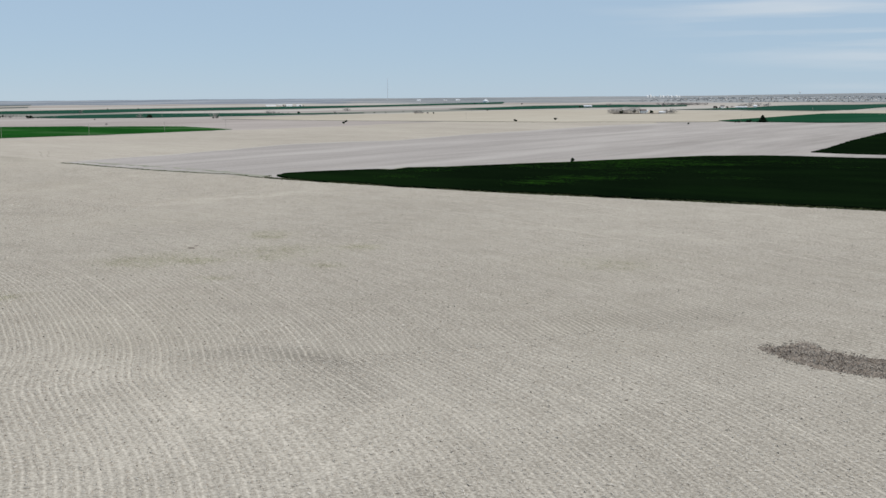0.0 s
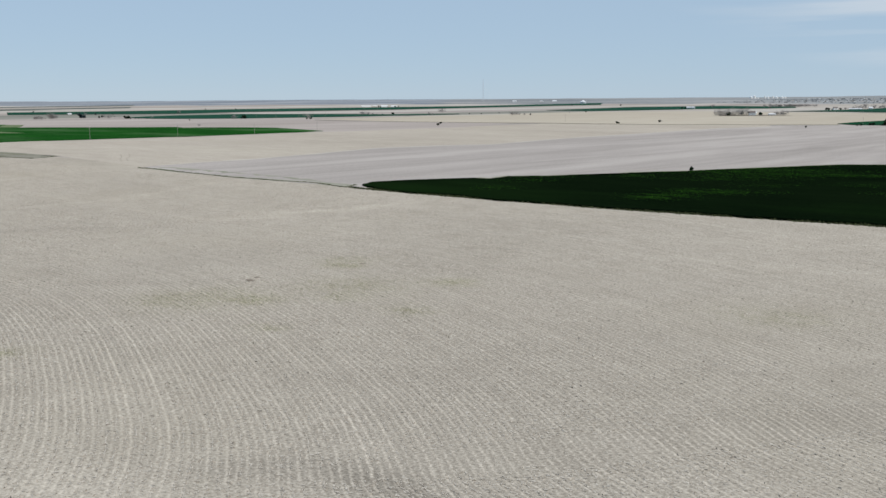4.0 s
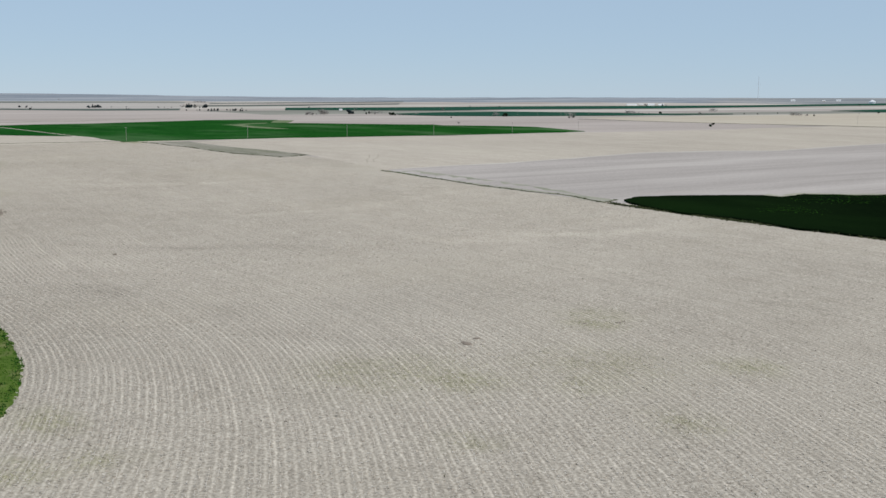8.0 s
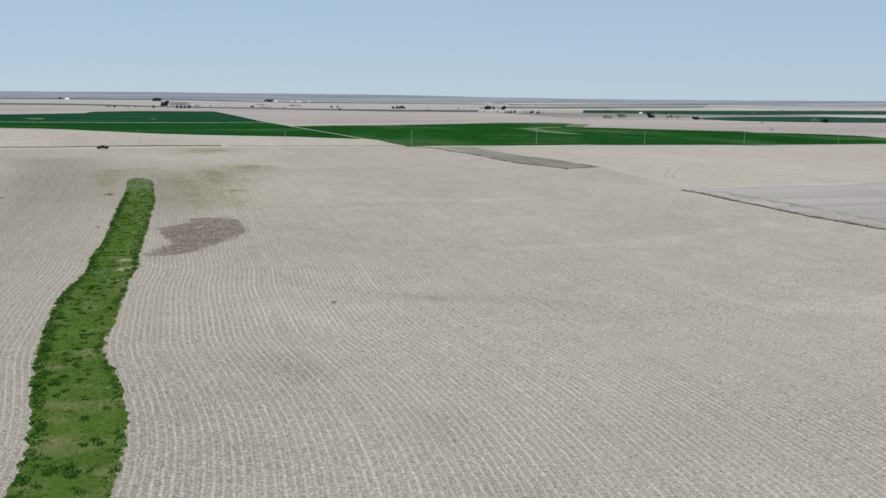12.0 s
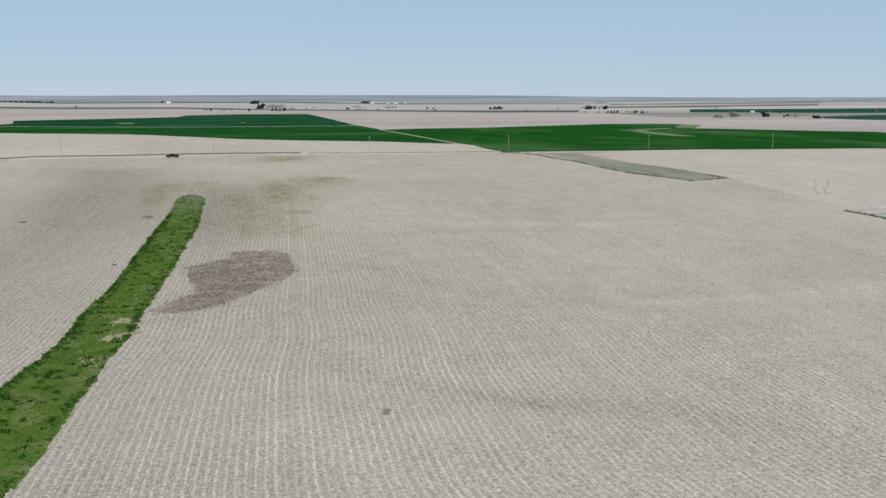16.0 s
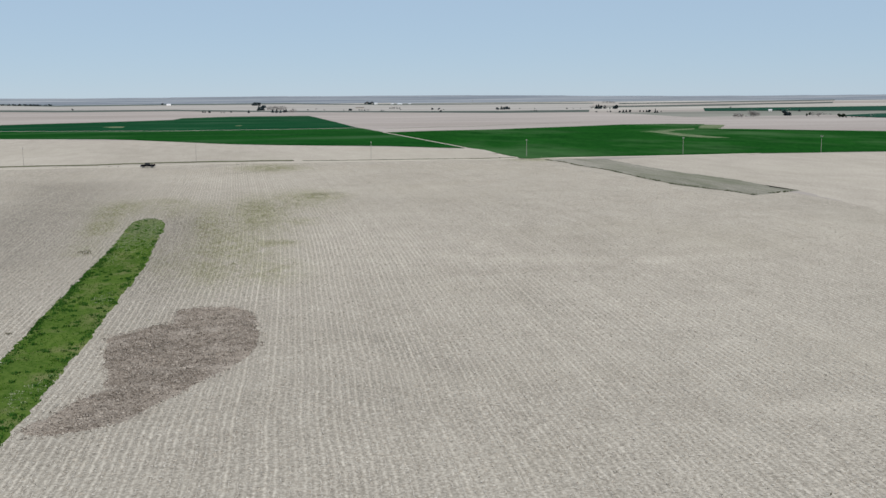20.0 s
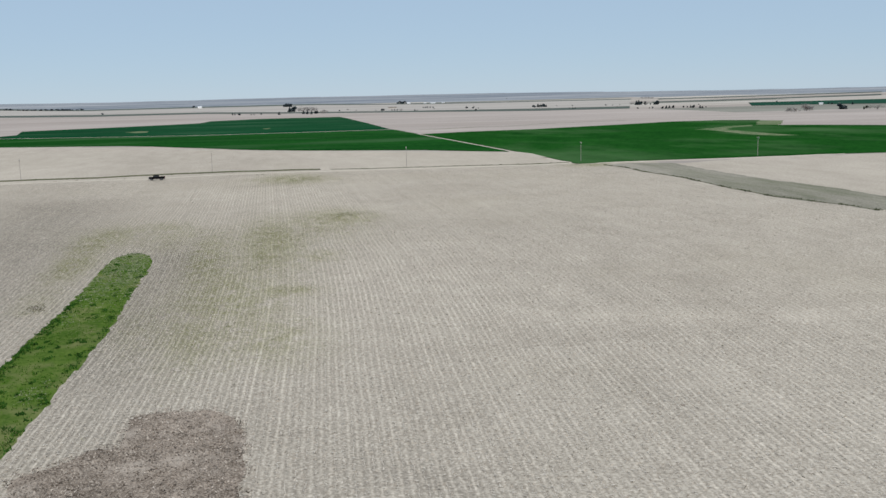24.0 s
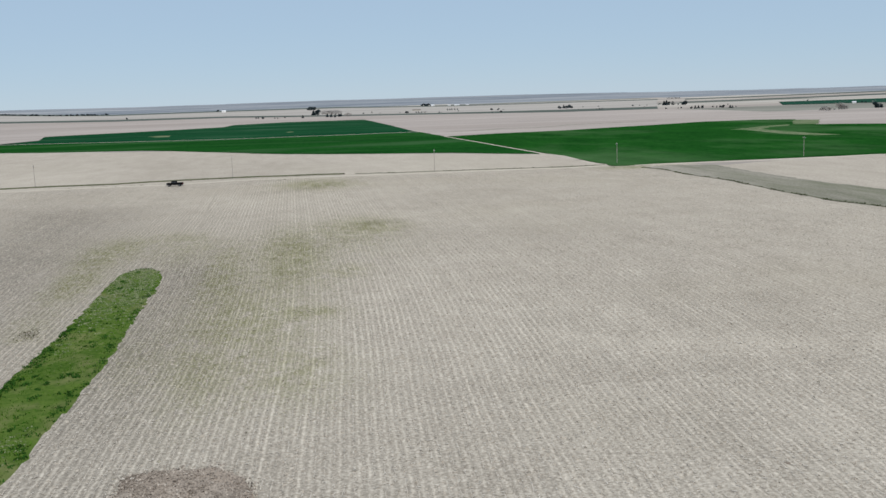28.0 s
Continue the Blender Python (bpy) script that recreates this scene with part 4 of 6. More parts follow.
DITCH_B = [(-391.6, 264.4), (-382.4, 265.6), (-364.9, 264.2), (-352.2, 264.1), (-335.7, 263.1), (-322.1, 262.2), (-310.6, 262.4), (-297.4, 262.9), (-286.1, 264.3), (-279.2, 263.6), (-270.5, 261.2), (-264.2, 260.6), (-265.6, 266.9)]
ribbon("verge", [(x - 3.0, y + 5.0) for x, y in ALFALFA[4:19]], 11.0, M_RIM, 0.08, "pale green weedy rim of the dark crop", 1.6, 4.0, "verge")
ribbon("farm_road", ROAD, 4.0, M_DIRT, 0.10, "pale dirt farm road beside the stubble", 0.4)
ribbon("verge", BANK, 3.8, M_VERGE, 0.45, "grassy ditch bank along the dirt road", 0.9, category="verge")
ribbon("verge", BANK_THIN, 1.5, M_VERGE, 0.22, "thin weedy bank along the dirt road", 0.7, category="verge")
ribbon("farm_track", [(-1001, 232), (-887.1, 236.5), (-818.1, 238.8), (-747, 241.1), (-725.4, 244.5), (-694.1, 243.2)], 2.2, M_DIRT, 0.36, "straight pale track between two wheat fields", 0.3)
ribbon("farm_track", [(-1183, -149.5), (-1174, -101.5), (-1143, -22.6), (-1112, 68.4), (-1111, 127.1), (-1110, 163.3), (-1115, 209.4), (-1118, 230.6)], 2.6, M_DIRT, 0.4, "narrow wheel track through green wheat", 0.3)
ribbon("farm_road", [(-747, 241.1), (-723.5, 243.9), (-678.6, 243.3), (-665.1, 244.9), (-656.6, 247.8), (-655.4, 258.8), (-653.4, 281.2), (-651.1, 299.3), (-651.4, 316.6), (-652.1, 334.7), (-655.2, 362.7)], 3.6, M_DIRT, 0.12, "pale dirt lane along the wheat edge", 0.4)
ribbon("wheel_track", [(-620.6, 97.9), (-579.7, 98.9), (-543.5, 100.2), (-515.2, 101.2)], 0.6, M_TYRE, 0.02, "faint dark wheel track across the stubble", 0.2, 3.0, "track")
ribbon("wheel_track", [(-565.5, 45.9), (-557.6, 54.2), (-552.2, 63)], 0.6, M_TYRE, 0.02, "faint dark wheel track across the stubble", 0.2, 3.0, "track")
ribbon("wheel_track", [(-472.7, 306.7), (-453.7, 295.6), (-442.2, 287.3), (-428.6, 280.1)], 0.5, M_TYRE, 0.09, "curving dark wheel track in cream stubble", 0.2, 2.0, "track")
ribbon("wheel_track", [(-472.3, 311.3), (-453.3, 299.7), (-441.8, 290.4), (-428.2, 283.1)], 0.5, M_TYRE, 0.09, "curving dark wheel track in cream stubble", 0.2, 2.0, "track")
ribbon("ditch_bank", DITCH_B, 0.7, M_VERGE, 0.2, "dark weedy ditch line at the field edge", 0.8, 2.0, "ditch")
ribbon("ditch_bank", DITCH_A[:-2], 0.45, M_VERGE, 0.1, "dark weedy ditch line at the field edge", 0.7, 2.0, "ditch")
ribbon("weed_line", [(-1095, 248.2), (-1105, 277.6), (-1128, 306.1), (-1118, 328.1), (-1130, 348.3), (-1152, 369.5), (-1162, 395.6), (-1176, 458.5)], 7.0, M_GREYGREEN, 0.12, "dark weedy line across the fallow field", 3.0, 12.0, "weeds")
ribbon("farm_road", [(-953, 875.7), (-850.1, 880), (-733.2, 895.2), (-643.1, 921), (-509.3, 945), (-427.8, 1003), (-383.2, 1064)], 6.0, M_VERGE, 0.3, "grey lane between far fields", 0.3)

# ---- grass strip, bare soil, stubble rows ----
END_X = -465.6
HALF_X = [-463.6, -454.6, -445.6, -436.6, -427.6, -418.6, -409.6, -400.6, -391.6, -382.6, -373.6, -364.6, -355.6, -346.6, -337.6, -328.6, -319.6, -310.6, -301.6, -292.6, -283.6, -274.6, -265.6, -256.6, -247.6, -238.6, -229.6, -220.6, -211.6, -202.6, -193.6]
HALF_W = [2.5, 3.7, 3.8, 3.8, 3.9, 4.0, 4.3, 4.4, 4.4, 4.2, 4.3, 4.3, 4.2, 4.1, 4.0, 4.2, 4.2, 4.3, 4.1, 4.2, 4.4, 4.9, 4.5, 4.4, 3.9, 3.6, 4.2, 4.4, 4.3, 4.1, 3.9]
STRIP = [i for i in range(len(SX)) if END_X < SX[i] < -152]


def strip_half(x, side):
    """Half the strip's width: wider in its bend, narrowing to its ends."""
    w = float(np.interp(x, HALF_X, HALF_W))
    w *= math.sqrt(0.06 + 0.94 * smooth(END_X, END_X + 4, x))
    w *= 0.25 + 0.75 * smooth(-148, -172, x)
    return w + 0.3 * noise.noise((x * 0.22, side * 5.0, 0)) + 0.3 * noise.noise((x * 0.9, side * 9.0, 2)) + 0.4 * noise.noise((x * 2.3, side * 3.0, 5))


left = [(SX[i] - NX[i] * strip_half(SX[i], -1), SY[i] - NY[i] * strip_half(SX[i], -1)) for i in STRIP]
right = [(SX[i] + NX[i] * strip_half(SX[i], 1), SY[i] + NY[i] * strip_half(SX[i], 1)) for i in STRIP]
sheet("grass_strip", left + right[::-1], M_GRASS, 0.05, "green grass waterway winding through the stubble", step=1.0, rough=0.35, category="grass", kind="stuff")
GAPS = [[(-314.1, 90.5), (-313, 93.4), (-309.8, 93.6), (-311.3, 92.1), (-310.2, 90.7), (-308.8, 90.1)], [(-300.7, 89.8), (-304.2, 90.7), (-305.8, 93.4), (-303.7, 94.1), (-301.7, 92.1), (-299.2, 90.7)], [(-290, 89.1), (-289.3, 91.1), (-287, 91), (-287.9, 89.7)]]


def bald(x, y):
    return -316 < x < -285 and any(inside(g, x, y) for g in GAPS)


rng = random.Random(5)
blades, edge_weeds = [], []
for i in STRIP:
    a, b = strip_half(SX[i], -1), strip_half(SX[i], 1)
    for _ in range(34):
        v = rng.uniform(-a, b)
        x, y = SX[i] + NX[i] * v + rng.uniform(-0.6, 0.6), SY[i] + NY[i] * v + rng.uniform(-0.6, 0.6)
        if (noise.noise((x * 0.09, y * 0.16, 5)) > -0.25 or rng.random() < 0.3) and rng.random() > 0.8 * smooth(-418, -440, x):
            blades.append((x, y))
    for v in [-a + rng.uniform(-0.2, 1.3) for _ in range(8)] + [b + rng.uniform(-0.6, 0.2) for _ in range(4)]:
        if rng.random() < (0.5 + 0.6 * noise.noise((SX[i] * 0.08, v, 1))) * (1 - 0.85 * smooth(-418, -434, SX[i])):
            edge_weeds.append((SX[i] + NX[i] * v, SY[i] + NY[i] * v))
    if rng.random() < 0.3:
        v = rng.uniform(-a, b)
        edge_weeds += [(SX[i] + NX[i] * v + rng.uniform(-0.5, 0.5), SY[i] + NY[i] * v + rng.uniform(-0.5, 0.5)) for _ in range(4)]
blades, edge_weeds = [p for p in blades if not bald(*p) or rng.random() < 0.6], [p for p in edge_weeds if not bald(*p)]
scatter("grass", blades, M_BLADE, "tufts of green grass in the waterway", "grass", (0.10, 0.26), 3, 0.9, 0.6, 0.5)
scatter("weeds", edge_weeds, M_WEED, "dark green weeds along the grass strip", "weeds", (0.12, 0.34), 4, 0.9, 0.6, 0.6)

clumps, dry = [], []
for i in STRIP:
    a, b = strip_half(SX[i], -1), strip_half(SX[i], 1)
    if noise.noise((SX[i] * 0.16, 3.3, 0)) > -0.2 + 1.3 * smooth(-418, -434, SX[i]):
        clumps += [(SX[i] - NX[i] * v + rng.uniform(-0.5, 0.5), SY[i] - NY[i] * v) for v in [a + rng.uniform(-1.5, 0.2) * rng.random() for _ in range(6)]]
    while rng.random() < 0.52 - 0.42 * smooth(-418, -434, SX[i]):
        v, k, wide = -a + (a + b) * rng.random() ** 1.3, rng.randrange(5, 14), rng.uniform(0.12, 0.32)
        clumps += [(SX[i] + NX[i] * v + rng.gauss(0, 0.3), SY[i] + NY[i] * v + rng.gauss(0, wide)) for _ in range(k)]
    if noise.noise((SX[i] * 0.3, 9.3, 0)) > 0.2:
        clumps += [(SX[i] + NX[i] * v + rng.uniform(-0.5, 0.5), SY[i] + NY[i] * v) for v in [b + rng.uniform(-0.6, 0.3) for _ in range(4)]]
    for _ in range(26 + int(34 * smooth(-418, -440, SX[i]))):
        v = rng.uniform(-a, b)
        x, y = SX[i] + NX[i] * v, SY[i] + NY[i] * v
        if rng.random() < smooth(-414, -440, x) or noise.noise((x * 0.07, y * 0.2, 15)) > 0.38:
            dry.append((x + rng.uniform(-0.5, 0.5), y))
clumps, dry = [p for p in clumps if not bald(*p)], [p for p in dry if not bald(*p) or rng.random() < 0.8]
scatter("weed_clumps", clumps, M_WEED, "dark green leafy weed clumps in the grass strip", "weeds", (0.12, 0.36), 6, 0.9, 0.6, 0.5)
scatter("dry_grass", dry, M_DRY, "greyish drying grass in the waterway", "grass", (0.08, 0.2), 4, 1.4, 0.9, 0.9)

for gap in GAPS:
    sheet("bare_patch", gap, M_STRAW_GRASS, 0.07, "pale straw patch breaking the grass strip", step=0.2, rough=2.0, category="bare patch")
litter = [(x + rng.gauss(0, 0.9), y + rng.gauss(0, 0.35)) for gap in GAPS for x, y in gap for _ in range(18)]
scatter("dry_litter", litter, M_SPROUT, "pale dry litter around the bare patches", "straw", (0.08, 0.2), 3, 1.6, 1.5, 1.0)
scatter("weeds", [(x + 0.8 * rng.gauss(0, 1), y + 0.3 * rng.gauss(0, 1)) for x, y in [(-310.4, 93.3), (-306.7, 93.5), (-305, 93.4), (-313.3, 93.3), (-300.8, 93), (-299, 92.1), (-289.5, 89.4), (-287.1, 90.2), (-279.2, 91.1)] for _ in range(26)], M_WEED, "dark weeds beside a bare patch", "weeds", (0.12, 0.34), 5, 0.9, 0.6, 0.5)

SOIL_A = [(-318.5, 95.5), (-321.5, 97.4), (-327.3, 99.6), (-330.3, 102.1), (-338.8, 101.3), (-348.5, 99.8), (-354.5, 99.5), (-357, 102.8), (-359.8, 104.9), (-359.9, 107.9), (-367.8, 107.9), (-369, 111), (-369, 114.9), (-365.8, 117.8), (-360.4, 118.8), (-346.5, 118.5), (-342.4, 117.4), (-337.5, 115.3), (-332, 112.1), (-327.8, 109.6), (-323.9, 107.4), (-320.6, 105.3), (-318.6, 103.7), (-316.8, 101), (-315.8, 97.7), (-316.6, 95.6)]
SOIL_B = [(-38, 123.3), (-35.6, 125.6), (-33.9, 129.6), (-30.9, 126.4), (-22.9, 125.3), (-10.9, 123.2), (-0.9, 119.7), (-3.3, 111.6), (-13.3, 114.6), (-21.7, 117.8), (-29.3, 117.7), (-33.3, 119.5)]
for soil in (SOIL_A, SOIL_B):
    sheet("bare_soil", soil, M_SOIL, 0.05, "disturbed brown soil patch in the stubble", step=0.6, rough=0.8, category="soil", kind="stuff")
    xs, ys = [p[0] for p in soil], [p[1] for p in soil]
    spots = []
    while len(spots) < 9500 * (1 if soil is SOIL_A else 0.6):
        x, y = rng.uniform(min(xs) - 2, max(xs) + 2), rng.uniform(min(ys) - 2, max(ys) + 2)
        if inside(soil, x + rng.gauss(0, 0.8), y + rng.gauss(0, 0.8)):
            spots.append((x, y))
    scatter("clods", spots, M_CLOD, "clods and torn stalks on bare soil", "soil", (0.05, 0.2), 3, 1.6, 1.6, 1.2)
    edge = rounded(soil, 0.5, 0.9, 3)
    scatter("clods", [(x + rng.gauss(0, 0.8), y + rng.gauss(0, 0.6)) for x, y in edge if rng.random() < (0.3 if soil is SOIL_A else 0.1)] + spots[:160], M_DARK_CLOD, "large dark clods torn up with the soil", "soil", (0.08, 0.2), 3, 0.9, 1.0, 0.9)

# stubble rows: low ridges of cut stalks, 0.86 m apart, along the contour
rrng = np.random.RandomState(3)
total = 0
chunks_v, chunks_f, stalks, standing = [], [], [], []
for r in range(-80, 205):
    d = r * ROW
    px, py = SX + NX * d, SY + NY * d
    far = (px[:, None] - SX[None, ::2]) ** 2 + (py[:, None] - SY[None, ::2]) ** 2
    single = np.sqrt(far.min(axis=1)) > abs(d) - 0.1       # no rows past the inside of a bend
    ok = single & (px > -646) & (px < 40) & (py < 245 - (px + 650) * -0.03) & (py > -60)
    for poly in (SOIL_A, SOIL_B):
        bx = [p[0] for p in poly]
        by = [p[1] for p in poly]
        for i in np.nonzero(ok & (px > min(bx) - 1) & (px < max(bx) + 1) & (py > min(by) - 1) & (py < max(by) + 1))[0]:
            ok[i] = not inside(poly, px[i], py[i])
    if abs(d) < 5.5:
        for i in np.nonzero(ok & (px > END_X) & (px < -150))[0]:
            ok[i] = d > strip_half(SX[i], 1) + 0.3 or d < -strip_half(SX[i], -1) - 0.3
    n = len(px)
    gaps = rrng.rand(n) < 0.16
    ok &= ~gaps
    jit = rrng.normal(0, 0.06, n)
    wid = rrng.uniform(0.02, 0.075, n)
    hgt = rrng.uniform(0.005, 0.04, n)
    z = np.array([land(a, b) for a, b in zip(px, py)]) if ok.any() else np.zeros(n)
    cx, cy = px + NX * jit, py + NY * jit
    vs = np.stack([np.stack([cx - NX * wid, cy - NY * wid, z - 0.02], 1), np.stack([cx, cy, z + hgt], 1), np.stack([cx + NX * wid, cy + NY * wid, z - 0.02], 1)], 1).reshape(-1, 3)
    i = np.nonzero(ok[:-1] & ok[1:])[0] * 3 + total
    fs = np.concatenate([np.stack([i, i + 3, i + 4, i + 1], 1), np.stack([i + 1, i + 4, i + 5, i + 2], 1)])
    if -34 < d < 100:       # loose stalk ends along the rows near the flight line
        near = np.repeat(np.nonzero(ok & (px > -500))[0], 3)
        k = len(near)
        a = np.arctan2(-NX[near], NY[near]) + rrng.normal(0, 0.95, k)
        along, off = rrng.uniform(-0.5, 0.5, k), rrng.normal(0, 0.09, k)
        qx, qy = px[near] + NX[near] * off + NY[near] * along, py[near] + NY[near] * off - NX[near] * along
        ln, wd = rrng.uniform(0.06, 0.26, k), rrng.uniform(0.015, 0.06, k)
        zz, up = z[near] + rrng.uniform(0.015, 0.05, k), rrng.uniform(-0.01, 0.04, k)
        ax, ay = np.cos(a) * ln, np.sin(a) * ln
        bx_, by_ = -np.sin(a) * wd, np.cos(a) * wd
        stalks.append(np.stack([np.stack([qx - ax - bx_, qy - ay - by_, zz], 1), np.stack([qx + ax - bx_, qy + ay - by_, zz + up], 1), np.stack([qx + ax + bx_, qy + ay + by_, zz + up + 0.01], 1), np.stack([qx - ax + bx_, qy - ay + by_, zz + 0.01], 1)], 1).reshape(-1, 3))
    near = np.nonzero(ok & (px > -645) & (rrng.rand(n) < 0.9))[0]       # stalks still standing, in bunches
    k = len(near)
    a, w, up = math.pi / 2 + rrng.normal(0, 0.5, k), rrng.uniform(0.05, 0.2, k), rrng.uniform(0.04, 0.15, k)
    along, off = rrng.uniform(-0.6, 0.6, k), rrng.normal(0, 0.17, k)
    qx, qy = px[near] + NX[near] * off + NY[near] * along, py[near] + NY[near] * off - NX[near] * along
    lx, ly = -abs(rrng.normal(0.04, 0.05, k)), rrng.normal(0, 0.04, k)
    ax, ay = np.cos(a) * w, np.sin(a) * w
    z0 = z[near] - 0.03
    standing.append(np.stack([np.stack([qx - ax, qy - ay, z0], 1), np.stack([qx + ax, qy + ay, z0], 1), np.stack([qx + ax * 0.7 + lx, qy + ay * 0.7 + ly, z0 + 0.03 + up], 1), np.stack([qx - ax * 0.8 + lx, qy - ay * 0.8 + ly, z0 + 0.03 + up * 0.8], 1)], 1).reshape(-1, 3))
    chunks_v.append(vs)
    chunks_f.append(fs)
    total += len(vs)
tagged(raw("stubble_rows", np.concatenate(chunks_v), np.concatenate(chunks_f), M_STRAW), "rows of pale cut stalks following the contour", "stubble", "", "stuff")

standing = np.concatenate(standing)
tagged(raw("standing_stubble", standing, np.arange(len(standing)).reshape(-1, 4), M_STAND), "short bunches of cut stalks still standing in rows", "stubble", "", "stuff")
stalks = np.concatenate(stalks)
tagged(raw("stalks", stalks, np.arange(len(stalks)).reshape(-1, 4), M_CHAFF), "cut pale stalks lying along the stubble rows", "straw", "", "stuff")

# ---- trees ----
def bare_tree(seed, h=8.0):
    r = random.Random(seed)
    tree = new("bare_tree")
    bt, bc = bmesh.new(), bmesh.new()

    def limb(bm, p, d, length, rad, level):
        q = p + d * length
        tube(bm, p, q, rad, rad * 0.6, 5 if level < 2 else 3, level < 1)
        if level < 4:
            for _ in range(3 if level < 3 else 4):
                a, tilt = r.uniform(0, 6.283), r.uniform(0.3, 0.85)
                o = d.orthogonal().normalized()
                side = Matrix.Rotation(a, 3, d) @ o
                nd = (d * math.cos(tilt) + side * math.sin(tilt) + Vector((0, 0, 0.12))).normalized()
                limb(bt if level < 0 else bc, p + d * length * r.uniform(0.55, 1.0), nd, length * r.uniform(0.55, 0.78), rad * 0.55, level + 1)

    limb(bt, Vector((0, 0, -0.2)), Vector((0, 0, 1)), h * 0.16, h * 0.028, 0)
    lobes = [Vector((r.gauss(0, 0.2), r.gauss(0, 0.2), r.uniform(0.2, 0.78))) for _ in range(9)]
    for _ in range(480):
        v = Vector((r.gauss(0, 0.11), r.gauss(0, 0.11), r.gauss(0, 0.14))) * h + r.choice(lobes) * h
        if v.z > 0.03 * h:
            d = Vector((v.x, v.y, h * 0.3)).normalized()
            tube(bc, v, v + d * h * 0.11, h * 0.007, h * 0.004, 3, False)
    part("trunk", bt, M_BARK, tree)
    part("crown", bc, M_TWIG, tree)
    return tree


def leafy(name, seed, h, broad, cone=False, foliage=M_EVERGREEN):
    r = random.Random(seed)
    tree = new(name)
    bt, bc = bmesh.new(), bmesh.new()
    tube(bt, (0, 0, -0.2), (0, 0, h * 0.5), h * 0.03, h * 0.015, 7)
    for i in range(5):
        a = i * 1.26 + r.uniform(-0.4, 0.4)
        tube(bt, (0, 0, h * (0.2 + 0.05 * i)), (math.cos(a) * h * broad * 0.3, math.sin(a) * h * broad * 0.3, h * (0.38 + 0.06 * i)), h * 0.014, h * 0.005, 5, False)
    lobes = [(r.uniform(-0.5, 0.5), r.uniform(-0.5, 0.5), r.uniform(0.15, 0.68), r.uniform(0.25, 0.4)) for _ in range(7)]
    for _ in range(900):
        if cone:
            z = r.random() ** 1.35
            rad = (1 - z) * h * broad * 0.55 * r.uniform(0.55, 1.05) * (0.8 + 0.3 * math.sin(z * 40))
            a = r.uniform(0, 6.283)
            c = Vector((rad * math.cos(a), rad * math.sin(a), h * (0.06 + 0.94 * z)))
        else:
            lx, ly, lz, lr = r.choice(lobes)
            d = Vector((r.gauss(0, 1), r.gauss(0, 1), r.gauss(0, 1))).normalized() * r.uniform(0.5, 1.0)
            c = Vector((lx * broad * h * 0.6 + d.x * lr * broad * h, ly * broad * h * 0.6 + d.y * lr * broad * h, max(0.03, lz + d.z * lr * 0.75) * h))
        s = h * r.uniform(0.045, 0.10)
        u = Vector((r.gauss(0, 1), r.gauss(0, 1), r.gauss(0, 0.6))).normalized() * s
        w = u.cross(Vector((r.gauss(0, 1), r.gauss(0, 1), r.gauss(0, 1)))).normalized() * s * 0.7
        bc.faces.new([bc.verts.new(c + k) for k in (u, w, -u, -w)])
    part("trunk", bt, M_BARK, tree)
    part("crown", bc, foliage, tree)
    return tree


PROTO_B = [bare_tree(11), bare_tree(12), bare_tree(13)]
PROTO_S = [leafy("tree", 21, 6, 0.75), leafy("tree", 22, 6, 0.95), leafy("tree", 23, 6, 0.6)]
PROTO_F = [leafy("tree", 24, 6, 0.6, True, M_EVERGREEN_FAR), leafy("tree", 25, 6, 0.8, False, M_EVERGREEN_FAR), leafy("tree", 26, 6, 0.55, False, M_EVERGREEN_FAR)]
PROTO_C = leafy("conifer", 31, 8, 0.75, True)
used = set()


def plant(protos, base_h, x, y, h, label, category, group, grow=1.35, wide=1.2):
    i = int(abs(x * 7 + y * 3)) % len(protos)
    p = protos[i]
    m = Matrix.Translation((x, y, land(x, y))) @ Matrix.Rotation((x * 1.7 + y) % 6.28, 4, "Z") @ Matrix.Diagonal((*((grow * h / base_h * wide,) * 2), grow * h / base_h, 1))
    if p.name in used:
        t = copy_thing(p, m)
    else:
        used.add(p.name)
        p.matrix_basis = m
        t = p
    return tagged(t, label, category, group)


BARE_A = [(-1289, 793.8, 4.2), (-861.7, 634.9, 4.1), (-1540, 1083, 6.2), (-1129, 886, 6.3), (-1004, 909.5, 7.5), (-1188, 1187, 5.6), (-1181, 1187, 8.3), (-1172, 1187, 8.3), (-1181, 1207, 5.6), (-1172, 1207, 3.7), (-1160, 1207, 3.7), (-1083, 1234, 4.5), (-1076, 1235, 5.4), (-1252, 1458, 6.4), (-1246, 1458, 7.4), (-971.2, 1305, 5.4), (-966.7, 1307, 6.3), (-962.3, 1308, 5.4), (-952.7, 1312, 5.4), (-1010, 1527, 3), (-575, 1051, 4), (-1090, 2259, 8.3)]
BARE_B = [(-681.7, 1417, 7.8), (-667.3, 1401, 9.4), (-662.6, 1407, 10.3), (-664.1, 1440, 8.7), (-670.4, 1469, 10.7), (-673.5, 1503, 9.1), (-614.4, 1477, 7.1), (-930.9, 2214, 9.3), (-620.2, 1507, 8.1), (-608.3, 1487, 8.9), (-721.3, 2081, 8.5), (-712.5, 2102, 7.3), (-719.5, 2157, 8.8), (-729.5, 2206, 7.7), (-739.2, 2260, 10.5), (-729.4, 2287, 9.3), (-723.1, 2305, 10.7), (-718.9, 2318, 9.4), (-635.8, 1522, 5.5), (-677.5, 1459, 7.1)]
